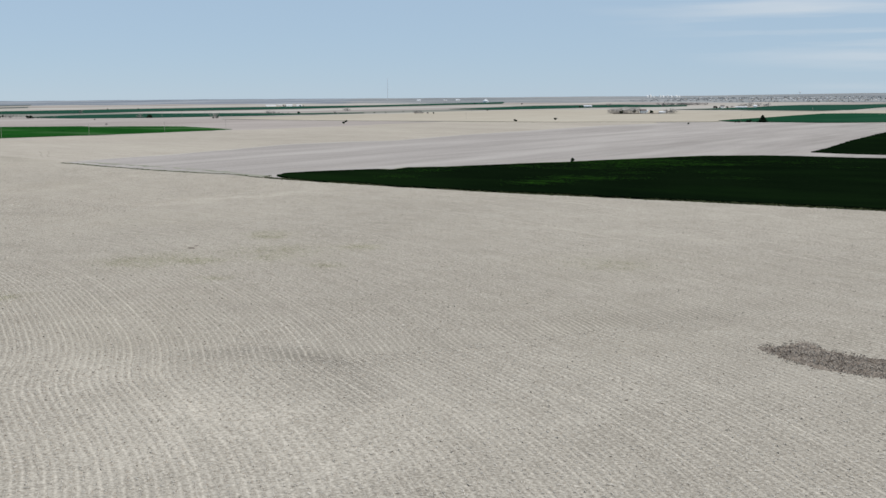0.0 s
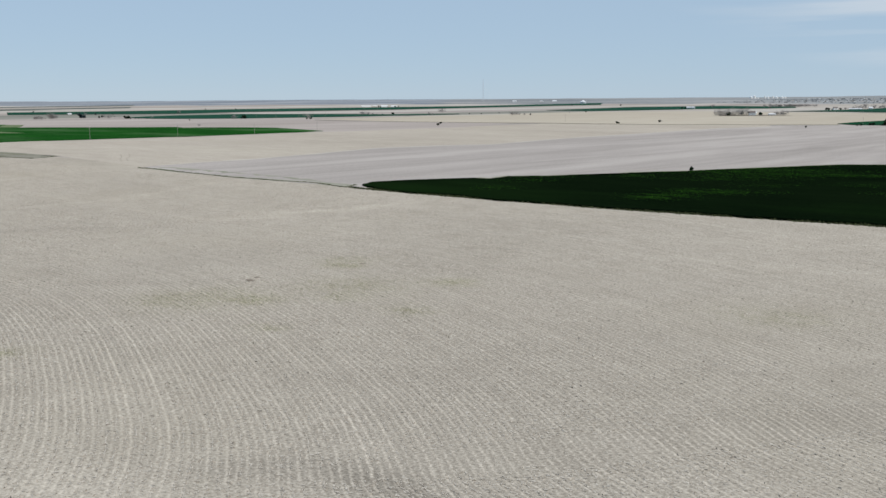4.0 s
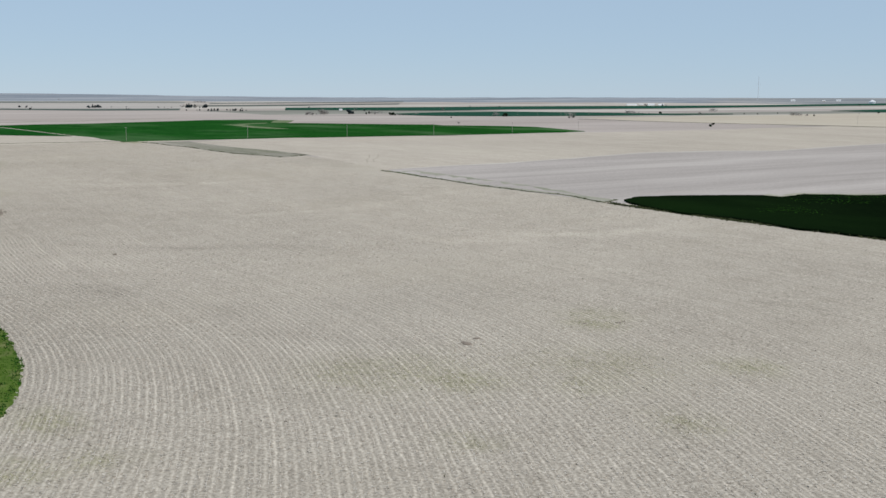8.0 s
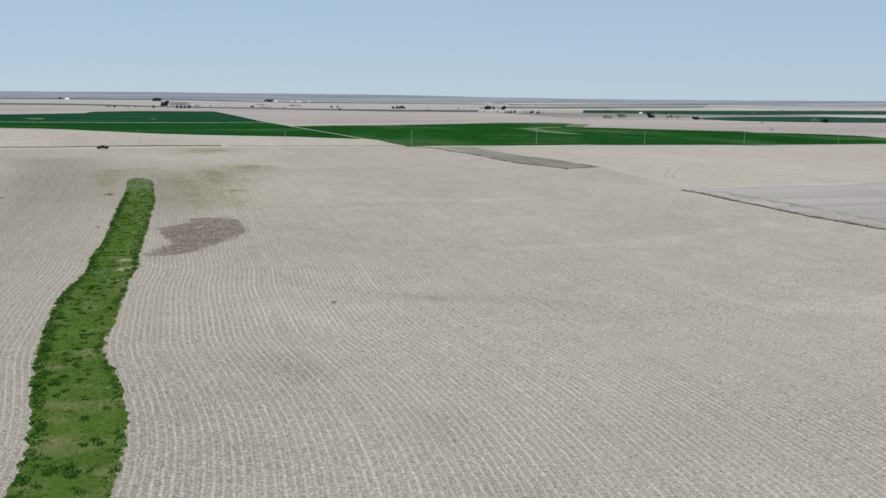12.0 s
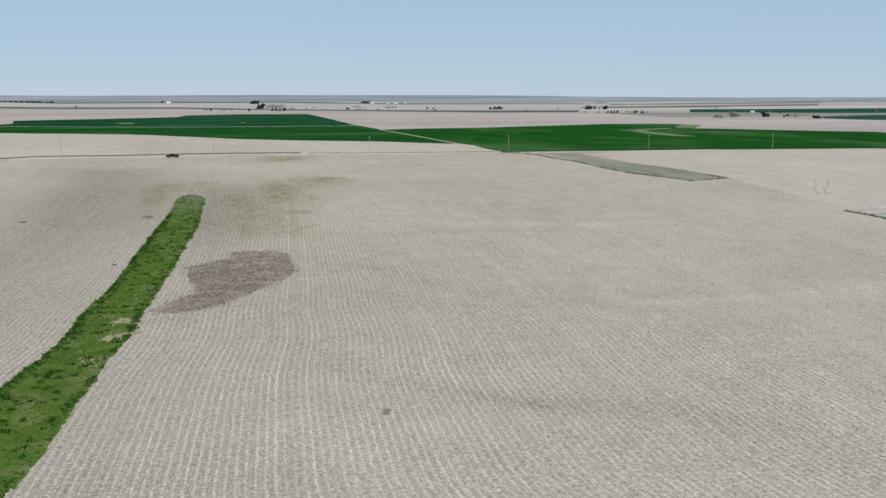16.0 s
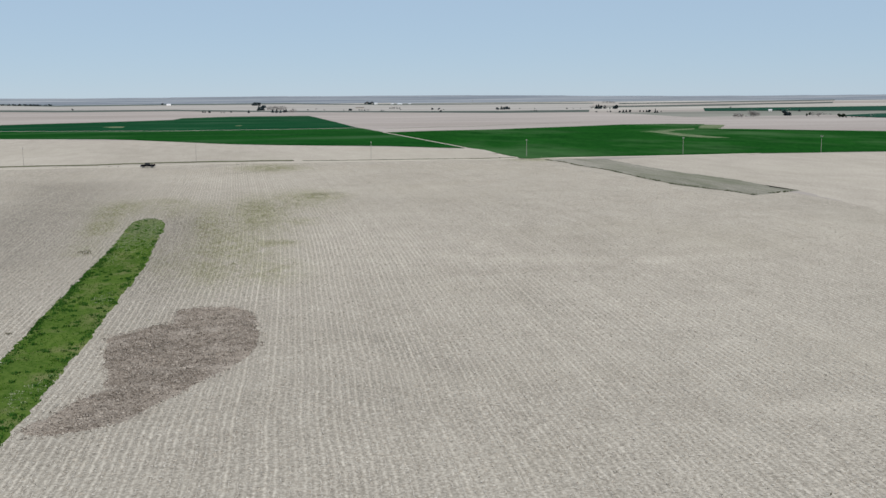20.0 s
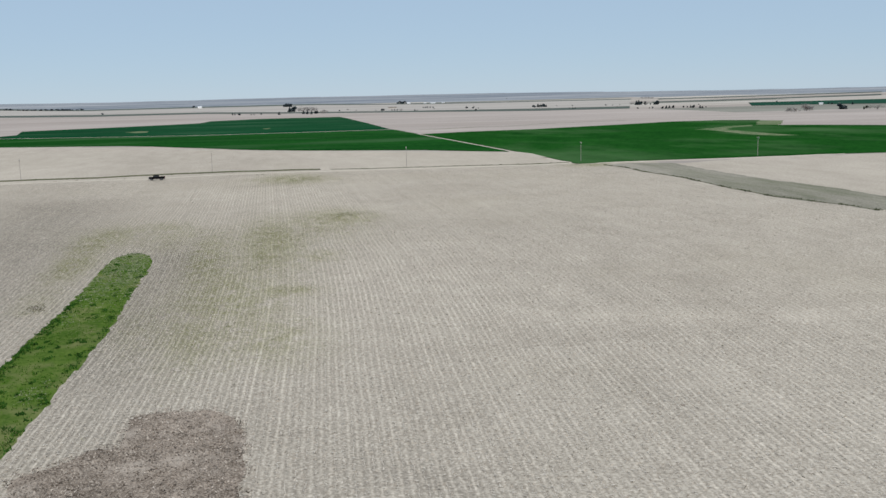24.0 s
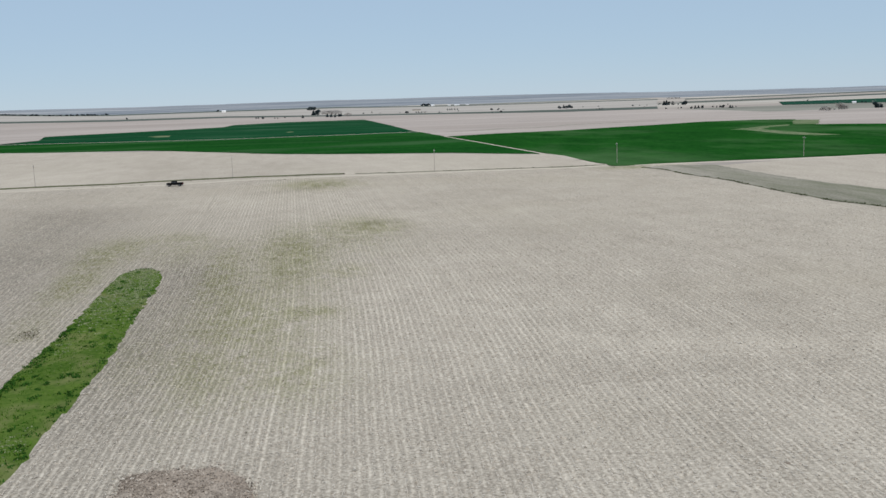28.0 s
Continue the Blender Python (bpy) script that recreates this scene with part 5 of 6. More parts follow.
BARE_C = [(-2295, 184.6, 8.9), (-2278, 190.7, 8.8), (-2262, 196.6, 9.8), (-2246, 202.4, 9.8), (-2231, 208.2, 9.7), (-2215, 213.9, 9.6), (-2009, 219.2, 8.6), (-2018, 215.9, 7.7), (-2255, 279.7, 6.5), (-2157, 287.4, 3.1), (-2067, 360.7, 4), (-1823, 571.8, 3.5), (-1816, 677.6, 4.5), (-1999, 772.2, 5.1), (-1992, 798, 5.1), (-2770, 1088, 5.9), (-2757, 1092, 5.9), (-2743, 1096, 5.8), (-2731, 1100, 5.8), (-1316, 699, 4.6), (-1314, 701, 4.6), (-1313, 703.1, 5.2), (-1300, 698.8, 4.5), (-1299, 700.9, 4.5), (-1308, 710.3, 3.9), (-1328, 727.5, 7.3), (-1327, 729.7, 8.7), (-1325, 731.8, 9.3), (-1347, 748.3, 7.5)]
BARE_D = [(-1636, 957.2, 3), (-1339, 817, 4.9), (-1336, 820.4, 4.9), (-1352, 835.4, 4.1), (-1349, 840.3, 3.3), (-1346, 845.1, 2.5), (-2764, 603.5, 3), (-1270, 850.3, 2.4), (-3368, 869.3, 3.8)]
for x, y, h in BARE_A + BARE_B + BARE_C + BARE_D:
    plant(PROTO_B, 8.0, x, y, h, "leafless grey tree at a field edge", "tree", "bare trees", 1.05, 1.35)
DARK_A = [(-1320, 797.1, 3.4), (-1350, 819.8, 3.5), (-1241, 789.2, 4.1), (-1232, 788.5, 6.5), (-1226, 787.9, 3.2), (-1230, 797.8, 2.4), (-1228, 801.6, 2.4), (-1231, 807.6, 2.4), (-1223, 806.9, 2.4), (-1215, 806.3, 2.4), (-1202, 825.2, 1.6), (-1081, 779.3, 2.2), (-1112, 885.4, 3.9), (-1106, 885.2, 6.2), (-1009, 909.3, 3), (-1015, 921.8, 3), (-1845, 1445, 3.9), (-1915, 1415, 2.6), (-1156, 1228, 4.6), (-682.1, 791.4, 3.5), (-716, 835.2, 3), (-1077, 1329, 2.8), (-1056, 1334, 2.8), (-1094, 1432, 3), (-943.2, 1315, 4.5), (-1018, 1593, 3.1), (-1656, 2519, 5), (-573.7, 954, 3.1), (-572.2, 955, 2.5), (-563.3, 1026, 3.2), (-1053, 2034, 6.3), (-1048, 2040, 5.1)]
DARK_B = [(-677.6, 1497, 8.2), (-650.1, 1499, 8.1), (-648.4, 1501, 6.3), (-659.7, 1411, 8.6), (-374.9, 956.6, 3.4), (-741.6, 2033, 6), (-738.9, 2039, 7.2), (-735.5, 2047, 4.8), (-726.7, 2068, 4.8), (-357.9, 1046, 3.0), (-356, 1050, 2.6), (-350.1, 1060, 3.8), (-348.2, 1064, 3.8), (-207.9, 395.4, 3.0), (-1468, 2479, 4.8)]
DARK_C = [(-2530, -227.1, 2.5), (-3311, -89.9, 5), (-2093, 62, 2), (-2083, 66.2, 2), (-2064, 74.6, 2.9), (-2040, 95.3, 1.9), (-2028, 100.2, 1.9), (-2077, 112.3, 3), (-2004, 142.7, 4.7), (-3036, 171.6, 7.6), (-3017, 177.3, 7.5), (-2989, 185.6, 9), (-2241, 165.8, 8.6), (-2257, 172.7, 8.7), (-2011, 184.3, 5.7), (-1996, 190.3, 5.7), (-1981, 196.3, 4.7), (-2015, 205.3, 3.8), (-2035, 209.1, 4.8), (-2198, 259.3, 2.1), (-2135, 322.4, 2.1), (-2111, 331, 4.1), (-2105, 333.3, 3), (-2101, 348.1, 3), (-2091, 351.8, 3), (-2081, 355.5, 3), (-2018, 378.5, 2.9), (-2011, 381.3, 1.9), (-3097, 488.9, 4.7), (-3076, 494, 6.2), (-3055, 498.9, 6.2)]
DARK_D = [(-3034, 503.8, 4.6), (-2281, 434.1, 3.3), (-2272, 437.2, 3.3), (-2283, 443.3, 3.4), (-2284, 449.3, 3.4), (-2273, 453, 2.8), (-2115, 428.8, 2), (-2113, 490.7, 3.1), (-1859, 440.5, 1.8), (-2091, 498.6, 3.1), (-1880, 459.3, 2.7), (-2074, 504.4, 2), (-2070, 606.1, 3.1), (-2012, 593.2, 4), (-2027, 604.6, 6), (-2020, 607.6, 5), (-2038, 618, 5), (-2031, 621, 4), (-2083, 656.2, 2.1), (-2068, 681.4, 2.1), (-1827, 602.3, 1.8), (-1820, 605.6, 2.7), (-1815, 607.8, 2.7), (-2008, 725.8, 2), (-1992, 732.7, 2), (-2001, 749.7, 2), (-1989, 776.8, 7.1), (-1984, 779.1, 8), (-2005, 791.6, 6.1), (-1997, 795.7, 6.1)]
DARK_E = [(-1862, 1950, 4.5), (-1872, 1938, 3.5), (-1898, 1958, 4), (-1826, 1946, 4.5), (-1818, 1950, 3.5), (-1880, 1975, 3), (-1985, 801.6, 3), (-1977, 805.7, 4), (-1971, 808.6, 6), (-1697, 668.2, 1.7), (-1697, 686.6, 1.7), (-1692, 689.3, 2.5), (-1658, 691.2, 2.5), (-1653, 694.8, 4.1), (-1659, 702, 4.1), (-1661, 708.8, 4.1), (-1683, 734.3, 2.5), (-1678, 738.1, 2.5), (-1666, 738.1, 3.3), (-1651, 735.9, 3.3), (-1607, 726.4, 4), (-1846, 831.4, 1.9), (-1604, 728.5, 3.2), (-1653, 756.1, 1.7), (-1898, 999.1, 2), (-1344, 783.4, 5.5), (-1342, 787.5, 4.1), (-1637, 941.8, 2.6), (-1617, 935.2, 2.6), (-1569, 937.9, 3.4)]
for x, y, h in DARK_A + DARK_B:
    plant(PROTO_S, 6.0, x, y, h, "dark evergreen tree standing in farmland", "tree", "dark trees", 1.15, 1.05)
for x, y, h in DARK_C + DARK_D + DARK_E:
    plant(PROTO_F, 6.0, x, y, h, "dark evergreen tree in a far farm grove", "tree", "dark trees", 1.8, 1.2)
trng = random.Random(9)
BELT = [(-3933, -1018), (-3768, -838.4), (-3432, -579.3), (-3330, -405.9)]
for k in range(84):     # shelterbelt under the hills
    u = 3 * k / 84
    (x, y), (p, q) = BELT[int(u)], BELT[int(u) + 1]
    u -= int(u)
    plant(PROTO_F, 6.0, x + (p - x) * u + trng.uniform(-8, 8), y + (q - y) * u + trng.uniform(-5, 5), trng.uniform(5.5, 9), "dark evergreen in a long shelterbelt row", "tree", "shelterbelt trees", 1.0, 1.8)
plant([PROTO_C], 8.0, -337.7, 1072, 8.1, "broad dark conifer beside a green field", "tree", "", 0.92, 1.95)

# ---- power poles ----
pole_line = new("utility_pole")
bm = bmesh.new()
tube(bm, (0, 0, -0.5), (0, 0, 8.3), 0.105, 0.08, 10)
part("post", bm, M_POLE, pole_line)
bm = bmesh.new()
box(bm, -1.1, 1.1, -0.06, 0.06, 7.7, 7.85)
part("crossarm", bm, M_POLE, pole_line)
for px_ in (-1.0, 0.5, 1.0):
    bm = bmesh.new()
    tube(bm, (px_, 0, 7.85), (px_, 0, 8.1), 0.05, 0.07, 8)
    part("insulator", bm, M_INSUL, pole_line, "pale glazed insulator")
tagged(pole_line, "weathered grey wooden utility pole beside the dirt road", "utility pole", "poles along the road")
for k, (x, y) in enumerate([(-676, 27.1), (-684, 99.5), (-671.6, 178), (-665.4, 250.3), (-657.2, 325), (-650.4, 393.3), (-641, 457), (-645, 530), (-650, 600)]):
    m = Matrix.Translation((x, y, land(x, y)))
    if k == 0:
        pole_line.matrix_basis = m
    else:
        copy_thing(pole_line, m)
for x, y in [(-1111, 909.2), (-1084, 921), (-1052, 933.7), (-1073, 1002), (-1039, 1050), (-354.4, 1052), (-436.5, 1634), (-663, 990.9)]:
    tagged(copy_thing(pole_line, Matrix.Translation((x, y, land(x, y)))), "distant wooden utility pole at a field", "utility pole", "far poles")

# ---- pickup truck ----
def pickup():
    t = new("pickup_truck")
    bm = bmesh.new()
    box(bm, -0.98, 0.98, -2.9, 2.9, 0.5, 1.05, 0.98, 0.06)
    part("body", bm, M_BLACK, t)
    bm = bmesh.new()
    box(bm, -0.95, 0.95, 1.15, 2.85, 1.05, 1.28, 0.93, 0.06)
    part("hood", bm, M_BLACK, t)
    bm = bmesh.new()
    box(bm, -0.94, 0.94, -0.95, 1.25, 1.05, 1.95, 0.8, 0.08)
    part("cab", bm, M_BLACK, t)
    for sx in (-1, 1):
        for y0, y1 in ((-0.75, 0.1), (0.2, 0.95)):
            bm = bmesh.new()
            box(bm, sx * 0.86 - 0.02, sx * 0.86 + 0.02, y0, y1, 1.35, 1.78, 0.9)
            part("side_window", bm, M_GLASS, t, "dark tinted glass")
        bm = bmesh.new()
        box(bm, sx * 0.94 - 0.05, sx * 0.94 + 0.05, -2.88, -1.0, 1.03, 1.35, 1.0, 0.02)
        part("bed_side", bm, M_BLACK, t)
        bm = bmesh.new()
        box(bm, sx * 1.08 - 0.1, sx * 1.08 + 0.1, 0.95, 1.1, 1.3, 1.52, 0.9, 0.02)
        part("mirror", bm, M_BLACK, t)
        bm = bmesh.new()
        box(bm, sx * 0.75 - 0.17, sx * 0.75 + 0.17, 2.84, 2.93, 0.85, 1.08, 0.95)
        part("headlight", bm, M_LAMP_CLEAR, t, "clear headlight")
        bm = bmesh.new()
        box(bm, sx * 0.88 - 0.08, sx * 0.88 + 0.08, -2.93, -2.86, 0.85, 1.25, 0.95)
        part("tail_light", bm, M_LAMP_RED, t, "red tail light")
        for y in (1.85, -1.75):
            bm = bmesh.new()
            tube(bm, (sx * 0.68, y, 0.41), (sx * 0.98, y, 0.41), 0.41, 0.41, 18)
            w = part("wheel", bm, M_RUBBER, t, "black tyre")
            bm = bmesh.new()
            tube(bm, (sx * 0.95, y, 0.41), (sx * 1.0, y, 0.41), 0.24, 0.22, 14)
            part("rim", bm, M_CHROME, w, "dark grey alloy rim")
    bm = bmesh.new()
    box(bm, -0.9, 0.9, -2.92, -2.84, 0.7, 1.35, 1.0, 0.02)
    part("tailgate", bm, M_BLACK, t)
    for y0, y1 in ((2.85, 3.02), (-3.05, -2.9)):
        bm = bmesh.new()
        box(bm, -0.95, 0.95, y0, y1, 0.5, 0.72, 0.97, 0.03)
        part("bumper", bm, M_CHROME, t, "dark metal bumper")
    bm = bmesh.new()
    for x0, x1, z0, z1 in ((-0.72, 0.72, 1.36, 1.8),):
        v = [bm.verts.new(p) for p in ((-0.8, 1.17, z0), (0.8, 1.17, z0), (0.7, 1.07, z1), (-0.7, 1.07, z1))]
        bm.faces.new(v)
        bmesh.ops.solidify(bm, geom=bm.faces[:], thickness=0.03)
    part("windscreen", bm, M_GLASS, t, "dark glass windscreen")
    return t


truck = pickup()
truck.matrix_basis = pose(-651, 80.9, land(-651, 80.9), 0, 0, 176)
tagged(truck, "black pickup truck parked beside the dirt farm road", "pickup truck")

# ---- farm buildings ----
def house(name, w, d, h, roof_h, wall, roof, windows=2):
    t = new(name)
    bm = bmesh.new()
    box(bm, -w / 2, w / 2, -d / 2, d / 2, -0.3, h)
    part("wall", bm, wall, t)
    bm = bmesh.new()
    o = 0.4
    vs = [bm.verts.new(p) for p in ((-w / 2 - o, -d / 2 - o, h), (w / 2 + o, -d / 2 - o, h), (w / 2 + o, d / 2 + o, h), (-w / 2 - o, d / 2 + o, h), (-w / 2 - o, 0, h + roof_h), (w / 2 + o, 0, h + roof_h))]
    for f in ((0, 1, 5, 4), (2, 3, 4, 5), (0, 4, 3), (1, 2, 5), (3, 2, 1, 0)):
        bm.faces.new([vs[i] for i in f])
    part("roof", bm, roof, t)
    for k in range(windows):
        x = -w / 2 + (k + 1) * w / (windows + 1)
        bm = bmesh.new()
        box(bm, x - 0.5, x + 0.5, -d / 2 - 0.05, -d / 2 + 0.02, 1.0, 2.1)
        part("window", bm, M_PANE, t)
    return t


def bin_(r, h, skin=None):
    t = new("grain_bin")
    bm = bmesh.new()
    tube(bm, (0, 0, -0.3), (0, 0, h), r, r, 20)
    part("wall", bm, skin or M_STEEL, t)
    bm = bmesh.new()
    tube(bm, (0, 0, h), (0, 0, h + r * 0.55), r * 1.04, r * 0.12, 20)
    part("roof", bm, M_TIN, t)
    return t


def put(t, x, y, turn, label, category, group=""):
    t.matrix_basis = pose(x, y, land(x, y), 0, 0, turn)
    return tagged(t, label, category, group)


FARM = "distant farm buildings"
put(house("farmhouse", 8.9, 6.0, 3.9, 2.6, M_WHITE, M_SHINGLE, 3), -651.4, 1473, 39, "white farmhouse with a dark roof among bare trees", "house", FARM)
put(house("barn", 9.8, 6.0, 1.9, 1.3, M_WHITE, M_TIN, 0), -628.6, 1493, 33, "low white barn beside bare trees", "barn", FARM)
put(house("shed", 4.6, 6.0, 2.8, 1.9, M_WHITE, M_TIN, 0), -665.3, 1516, 24, "small white shed beside the farmhouse", "shed", FARM)
put(house("farmhouse", 7.2, 6.0, 3.7, 2.5, M_WHITE, M_SHINGLE, 2), -732.1, 2055, 40, "white farmhouse behind evergreens", "house", FARM)
put(house("barn", 23.0, 10.4, 2.0, 1.3, M_WHITE, M_TIN, 0), -702.9, 2085, 24, "long white barn beside bare trees", "barn", FARM)
put(house("shed", 6.9, 6.0, 3.1, 2.1, M_WHITE, M_TIN, 0), -694.4, 2150, 28, "small white shed on a far farm", "shed", FARM)
put(house("shed", 18.1, 8.1, 2.8, 1.9, M_STEEL, M_TIN, 0), -1061, 2088, 17, "long pale metal shed in far fields", "shed", FARM)
put(house("shed", 25.5, 11.5, 2.4, 1.6, M_WHITE, M_TIN, 0), -1919, 1932, 55, "long white farm shed far off", "shed", FARM)
put(house("shed", 10.6, 6.0, 2.3, 1.5, M_TAN, M_TIN, 0), -1923, 1969, 54, "pale farm shed far off", "shed", FARM)
put(house("shed", 16.2, 7.3, 3.3, 2.2, M_WHITE, M_TIN, 0), -1846, 1926, 54, "large white farm shed far off", "shed", FARM)
put(house("shed", 13.4, 6.0, 2.8, 1.9, M_WHITE, M_TIN, 0), -1848, 1964, 53, "white farm shed far off", "shed", FARM)
put(house("shed", 14.7, 6.6, 3.3, 2.2, M_WHITE, M_TIN, 0), -2268, 3066, 36, "white farm shed on the skyline", "shed", FARM)
put(house("shed", 14.9, 6.7, 3.3, 2.2, M_WHITE, M_TIN, 0), -2170, 3185, 34, "white farm shed on the skyline", "shed", FARM)
put(house("shed", 10.4, 6.0, 2.6, 1.7, M_TAN, M_TIN, 0), -2162, 3089, 35, "pale farm shed on the skyline", "shed", FARM)
put(house("farmhouse", 11.2, 6.0, 3.5, 2.4, M_WHITE, M_TIN, 2), -3181, -63.6, -266, "white farm building beside a dark tree", "house", FARM)
put(house("shed", 9.1, 6.0, 2.8, 1.9, M_WHITE, M_TIN, 0), -2995, 504.5, 82, "white shed beside dark trees", "shed", FARM)
put(house("shed", 13.5, 6.1, 1.9, 1.3, M_WHITE, M_TIN, 0), -2958, 565.4, 81, "low white shed under the hills", "shed", FARM)
put(house("shed", 7.5, 6.0, 1.7, 1.1, M_WHITE, M_TIN, 0), -2978, 547.5, 81, "small white shed under the hills", "shed", FARM)
put(house("shed", 7.4, 6.0, 1.7, 1.1, M_TAN, M_TIN, 0), -2943, 591.3, 80, "pale shed under the hills", "shed", FARM)
put(house("barn", 17.2, 7.8, 1.9, 1.3, M_TAN, M_SHINGLE, 0), -2351, 380.2, 83, "low brown barn beside dark trees", "barn", FARM)
put(house("shed", 5.2, 6.0, 1.6, 1.1, M_WHITE, M_TIN, 0), -1624, 922, 59, "pale shed beside bare scrub", "shed", FARM)
put(bin_(9.7, 6.0), -1827, 2847, 0, "white domed storage building far off", "storage dome", FARM)

# grain elevator and town on the skyline
brng = random.Random(17)
for k in range(9):
    u = k / 8
    x, y, h = -1748 + 121 * u + brng.uniform(-8, 8), 3985 + 51 * u, brng.choice((4, 5, 6, 8, 10))
    t = bin_(brng.uniform(3.0, 6.5), h, M_WHITE)
    put(t, x, y, 0, "white concrete grain elevator on the horizon", "grain elevator", "grain elevators")
town = [house("town_building", 14, 10, 5, 2, M_WHITE, M_TIN, 2), house("town_building", 22, 14, 6, 2, M_TAN, M_SHINGLE, 3), house("town_building", 10, 9, 4, 2.4, M_WHITE, M_SHINGLE, 2)]
for k in range(250):
    u = brng.random()
    x, y = -1441 + 796 * u + brng.uniform(-60, 60), 3625 + 19 * u + brng.uniform(-300, 300)
    m = pose(x, y, land(x, y), 0, 0, brng.uniform(0, 90)) @ Matrix.Scale(brng.uniform(0.3, 0.7), 4)
    if k < 3:
        town[k].matrix_basis, t = m, town[k]
    else:
        t = copy_thing(town[k % 3], m)
    tagged(t, "pale small-town building on the horizon", "house", "town buildings")
woods_v, woods_f, count = [], [], 0
for k in range(420):     # town trees, too far to tell apart, haze painted into their foliage
    u, me = brng.random(), [c for c in PROTO_S[k % 3].children if c.name.startswith("crown")][0].data
    x, y, size = -1508 + 880 * u + brng.uniform(-60, 60), 3489 + 57 * u + brng.uniform(-400, 400), brng.uniform(0.3, 0.7)
    co = np.empty(len(me.vertices) * 3, np.float32)
    me.vertices.foreach_get("co", co)
    co = co.reshape(-1, 4, 3)[k % 3::3].reshape(-1, 3) * (size * 1.7, size * 1.7, size)
    woods_v.append(co + (x, y, land(x, y)))
    woods_f.append(np.arange(count, count + len(co)).reshape(-1, 4))
    count += len(co)
tagged(raw("town_trees", np.concatenate(woods_v), np.concatenate(woods_f), M_HAZY), "haze-tinted trees scattered among far town houses", "trees", "", "stuff")

grove_v, grove_f, count = [], [], 0
for k in range(70):     # a leafless wood before the town
    u, me = brng.random(), [c for c in PROTO_B[k % 3].children if c.name.startswith("crown")][0].data
    x, y, size = -1011 + 58 * u + brng.uniform(-30, 30), 2407 + 118 * u + brng.uniform(-60, 60), brng.uniform(0.5, 0.9)
    co = np.empty(len(me.vertices) * 3, np.float32)
    me.vertices.foreach_get("co", co)
    tri = np.array([p.vertices[:] for p in me.polygons if len(p.vertices) == 4], np.int32)[::2]
    grove_v.append(co.reshape(-1, 3) * (size * 1.5, size * 1.5, size) + (x, y, land(x, y)))
    grove_f.append(tri + count)
    count += len(me.vertices)
tagged(raw("bare_wood", np.concatenate(grove_v), np.concatenate(grove_f), M_TWIG), "leafless brown-grey wood in far fields", "trees", "", "stuff")

mast = new("radio_mast")
bm = bmesh.new()
tube(bm, (0, 0, -1), (0, 0, 88), 0.9, 0.7, 6)
part("mast_tube", bm, M_STEEL, mast)
for k in range(3):
    bm = bmesh.new()
    a = k * 2.094
    tube(bm, (0, 0, 70), (45 * math.cos(a), 45 * math.sin(a), 0), 0.1, 0.1, 4)
    part("guy_wire", bm, M_STEEL, mast)
put(mast, -2601, 3299, 0, "thin guyed radio mast on the horizon", "radio mast")
wt = new("water_tower")
bm = bmesh.new()
tube(bm, (0, 0, -1), (0, 0, 13), 1.0, 0.8, 10)
part("stem", bm, M_STEEL, wt)
bm = bmesh.new()
bmesh.ops.create_uvsphere(bm, u_segments=16, v_segments=10, radius=3.4, matrix=Matrix.Translation((0, 0, 15)) @ Matrix.Diagonal((1, 1, 0.75, 1)))
part("tank", bm, M_STEEL, wt)
put(wt, -1159, 4142, 0, "pale water tower on the horizon", "water tower")

# ---- weeds, sprouts and litter in the stubble ----
def patchy(n, cx, cy, rx, ry, seed, thresh=0.0, scale=0.12):
    r = random.Random(seed)
    out = []
    for _ in range(n):
        x, y = r.gauss(cx, rx), r.gauss(cy, ry)
        if noise.noise((x * scale * 0.5, y * scale, seed)) > thresh:
            out.append((x, y))
    return out


sprouts = []
for k, (x, y, hx, hy, strength) in enumerate(COVER):
    sprouts += patchy(int(min(2600, 26 * strength * hx * hy)), x, y, 0.6 * hx, 0.6 * hy, 30 + k, -0.12, 0.3)
scatter("sprouts", sprouts, M_SPROUT, "thin olive-green weeds sprouting in the stubble", "weeds", (0.05, 0.15), 3, 1.8, 1.2, 0.7)
dark = []
drng = random.Random(23)
for _ in range(380):
    dark.append((drng.uniform(-560, 20), drng.uniform(20, 220)))
banks = []
for line in (DITCH_B, DITCH_A, BANK, BANK_THIN):
    for (x, y), (u, v) in zip(line, line[1:]):
        for _ in range(int(math.hypot(u - x, v - y) * (13 if line is BANK else 3.2))):
            q = drng.random()
            a, b = x + (u - x) * q, y + (v - y) * q
            if noise.noise((a * 0.13, b * 0.13, 6.1)) > (-0.45 if line is BANK else -0.18):
                banks.append((a + drng.gauss(0, 1.2 if line is BANK else 0.35), b + drng.gauss(0, 0.35)))
scatter("bank_weeds", banks, M_BANK, "dark weeds along ditch and road edges", "weeds", (0.15, 0.5), 3, 0.8, 0.6, 0.55)
def mound(seed):
    """Earth thrown up by a burrowing animal: low, lumpy, with ragged margins."""
    bm = bmesh.new()
    bmesh.ops.create_icosphere(bm, subdivisions=3, radius=1.0)
    for v in bm.verts:
        w = 1 + 0.35 * noise.noise((v.co.x * 1.7 + seed, v.co.y * 1.7, v.co.z)) + 0.15 * noise.noise((v.co.x * 5 + seed, v.co.y * 5, 2))
        v.co = Vector((v.co.x * 0.8 * w, v.co.y * 0.55 * w, max(-0.05, v.co.z) * 0.2 * w))
    for f in bm.faces:
        f.smooth = True
    t = new("soil_mound")
    part("heap", bm, M_MOUND, t)
    return t


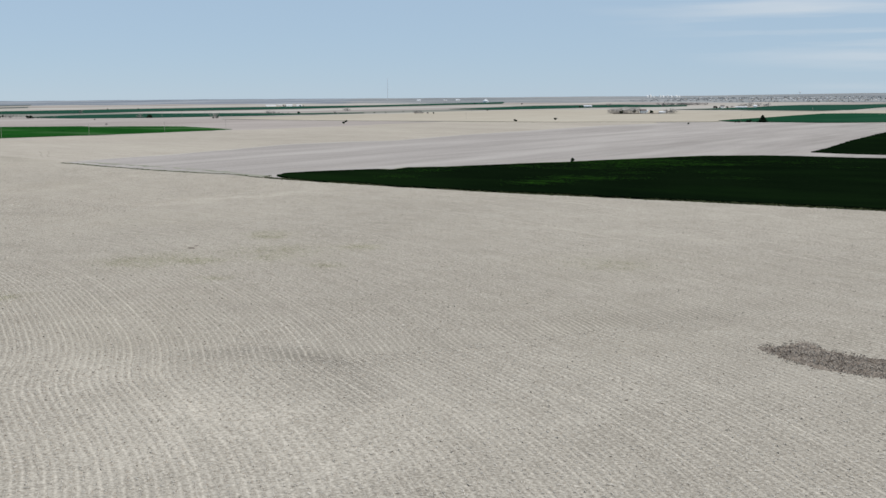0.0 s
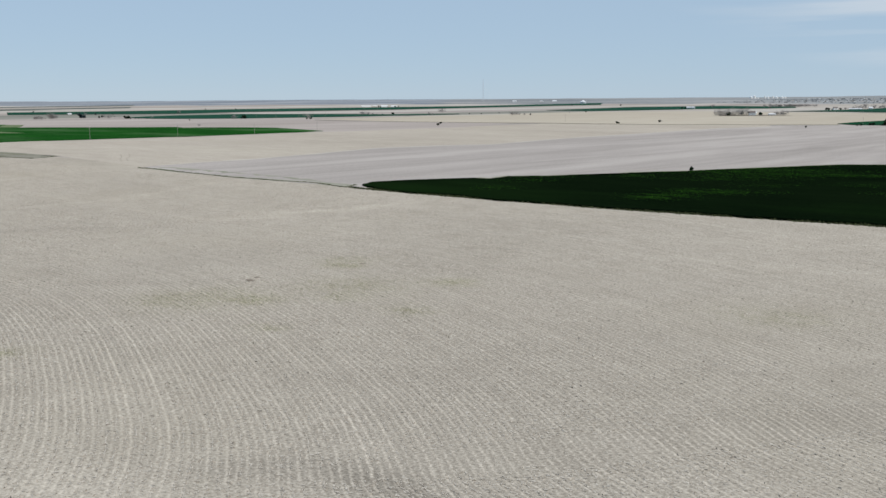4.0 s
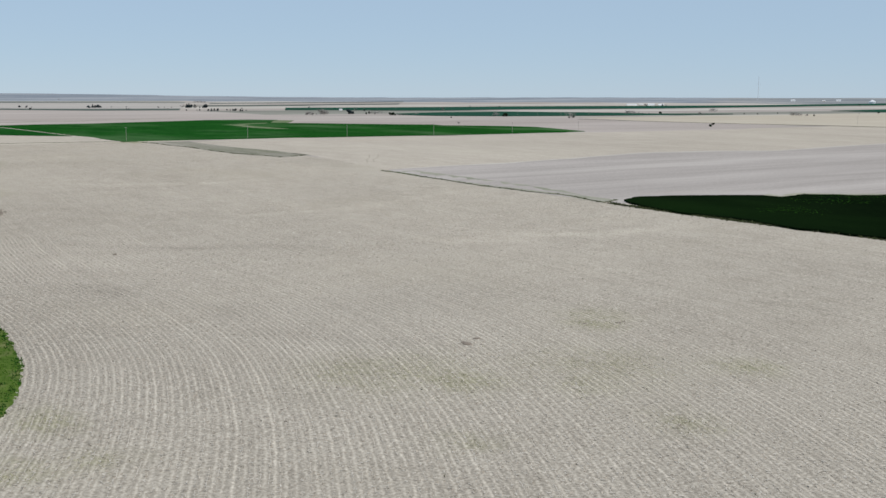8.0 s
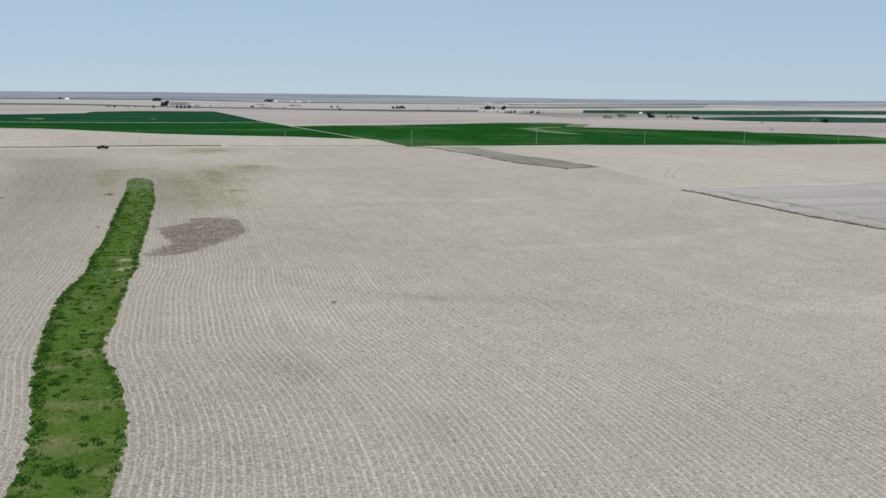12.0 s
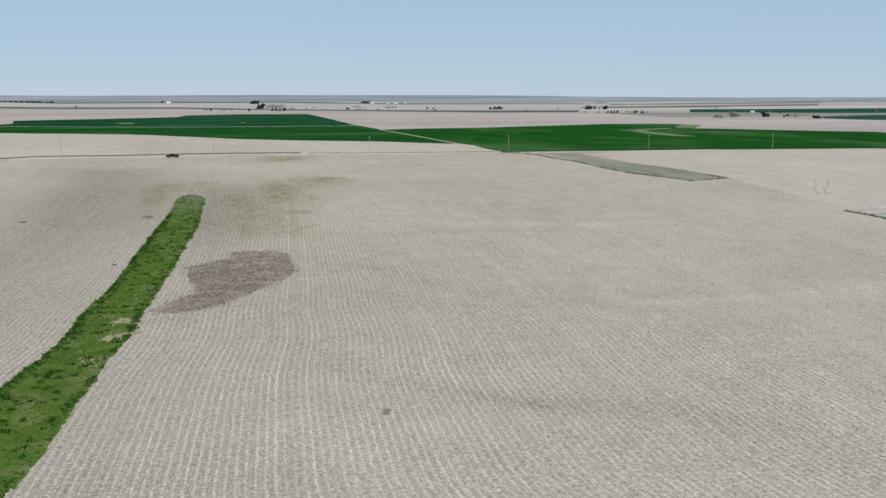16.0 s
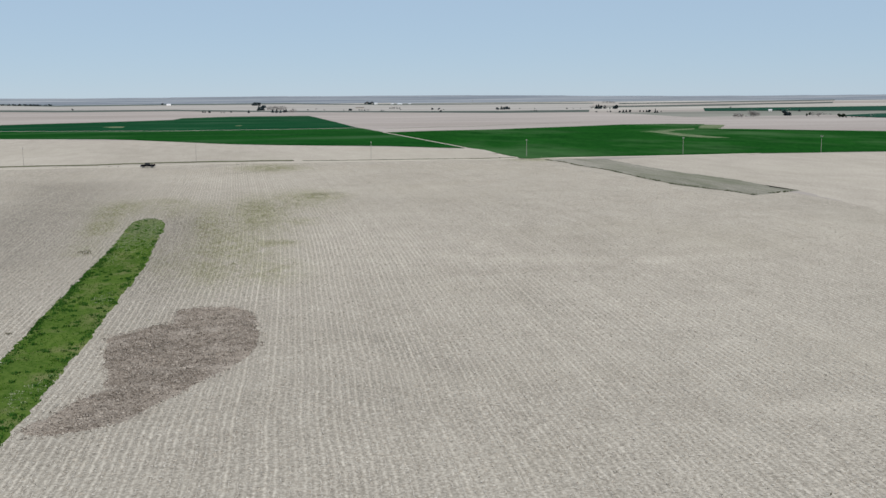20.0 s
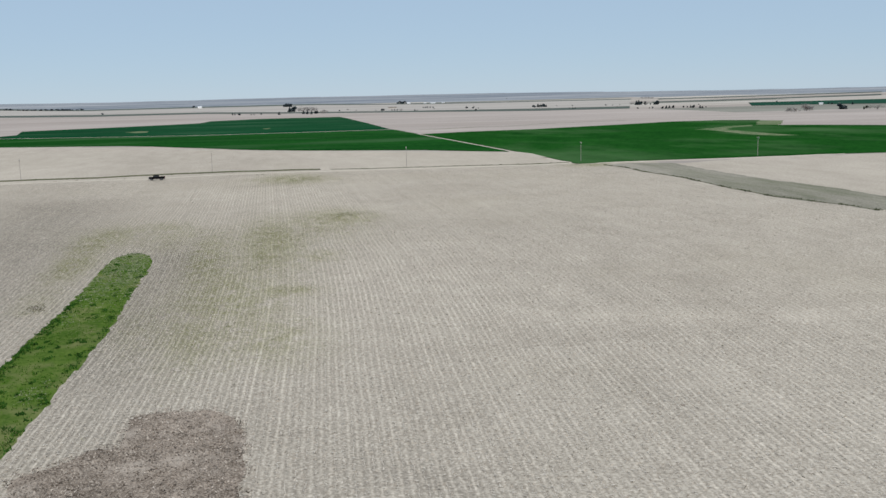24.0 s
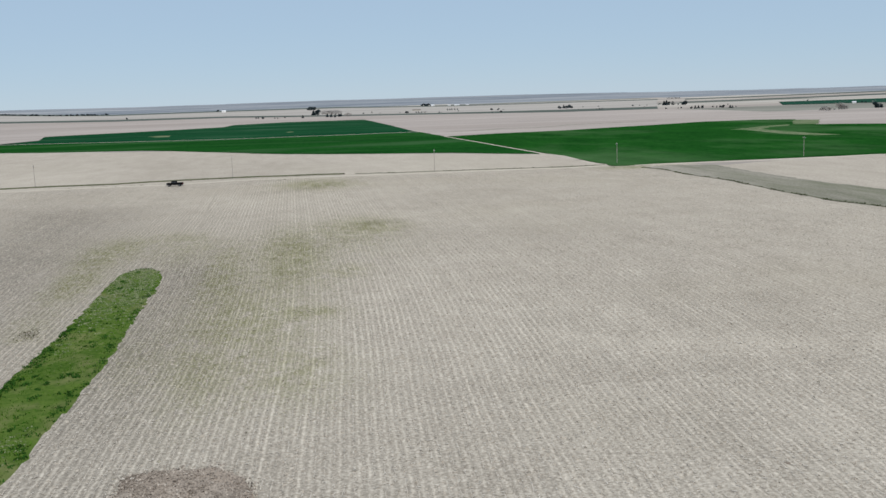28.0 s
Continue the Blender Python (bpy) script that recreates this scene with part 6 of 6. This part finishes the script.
burrows = [mound(3), mound(8)]
for k, (x, y, size) in enumerate([(-161.9, 139.2, 1.3), (-163.6, 142, 0.8), (-162.9, 139.3, 0.6), (-162.7, 160.4, 0.8), (-160.5, 164.9, 0.7), (-160.6, 166, 0.8), (-259.8, 123.1, 0.9), (-359.5, 163.6, 0.7), (-260.9, 123.4, 0.8)]):
    m = pose(x, y, land(x, y), 0, 0, 57 * k) @ Matrix.Scale(size * 0.8, 4)
    if k < 2:
        burrows[k].matrix_basis, t = m, burrows[k]
    else:
        t = copy_thing(burrows[k % 2], m)
    tagged(t, "low brown burrow mound of loose earth", "soil mound", "burrow mounds")
dark += [(x + drng.gauss(0, 0.35), y + drng.gauss(0, 0.35)) for x, y in [(-664.8, 49.8), (-662.7, 55.1), (-660, 59.3), (-661.7, 62.3), (-661.5, 64.4), (-661.9, 67.7), (-663.6, 42.3), (-657.9, 117.8), (-659.3, 119.8), (-654.7, 148.5), (-649.2, 243.6)] for _ in range(14)]
dark += [(-421.1 + drng.gauss(0, 1.2), 86.8 + drng.gauss(0, 0.9)) for _ in range(110)]
dark += [(-418.5 + drng.gauss(0, 0.4), 57.6 + drng.gauss(0, 0.4)) for _ in range(70)] + [(-359.8 + drng.gauss(0, 0.3), 85.4 + drng.gauss(0, 0.3)) for _ in range(24)]
scatter("tufts", dark, M_TUFT, "small dark tufts and debris scattered over the field", "debris", (0.08, 0.24), 3, 0.7, 0.6, 0.4)

crng = np.random.RandomState(8)
N_CHAFF = 170000
cx, cy = crng.uniform(-520, 10, N_CHAFF), crng.uniform(25, 235, N_CHAFF)
ca, cl, cw = crng.uniform(0, 6.283, N_CHAFF), crng.uniform(0.10, 0.42, N_CHAFF), crng.uniform(0.015, 0.045, N_CHAFF)
keep = np.ones(N_CHAFF, bool)
on = np.interp(cx, SX, SY)
keep &= ~((abs(cy - on) < 5.2) & (cx < -150) & (cx > END_X))
cz = np.array([land(a, b) for a, b in zip(cx, cy)])
ux, uy = np.cos(ca) * cl / 2, np.sin(ca) * cl / 2
vx, vy = -np.sin(ca) * cw, np.cos(ca) * cw
tilt = crng.uniform(0.0, 0.05, N_CHAFF)
quad = np.stack([np.stack([cx - ux - vx, cy - uy - vy, cz + 0.01], 1), np.stack([cx + ux - vx, cy + uy - vy, cz + 0.01 + tilt], 1), np.stack([cx + ux + vx, cy + uy + vy, cz + 0.02 + tilt], 1), np.stack([cx - ux + vx, cy - uy + vy, cz + 0.02], 1)], 1)[keep].reshape(-1, 3)
tagged(raw("chaff", quad, np.arange(len(quad)).reshape(-1, 4), M_CHAFF), "loose pale stalks strewn over the field", "straw", "", "stuff")
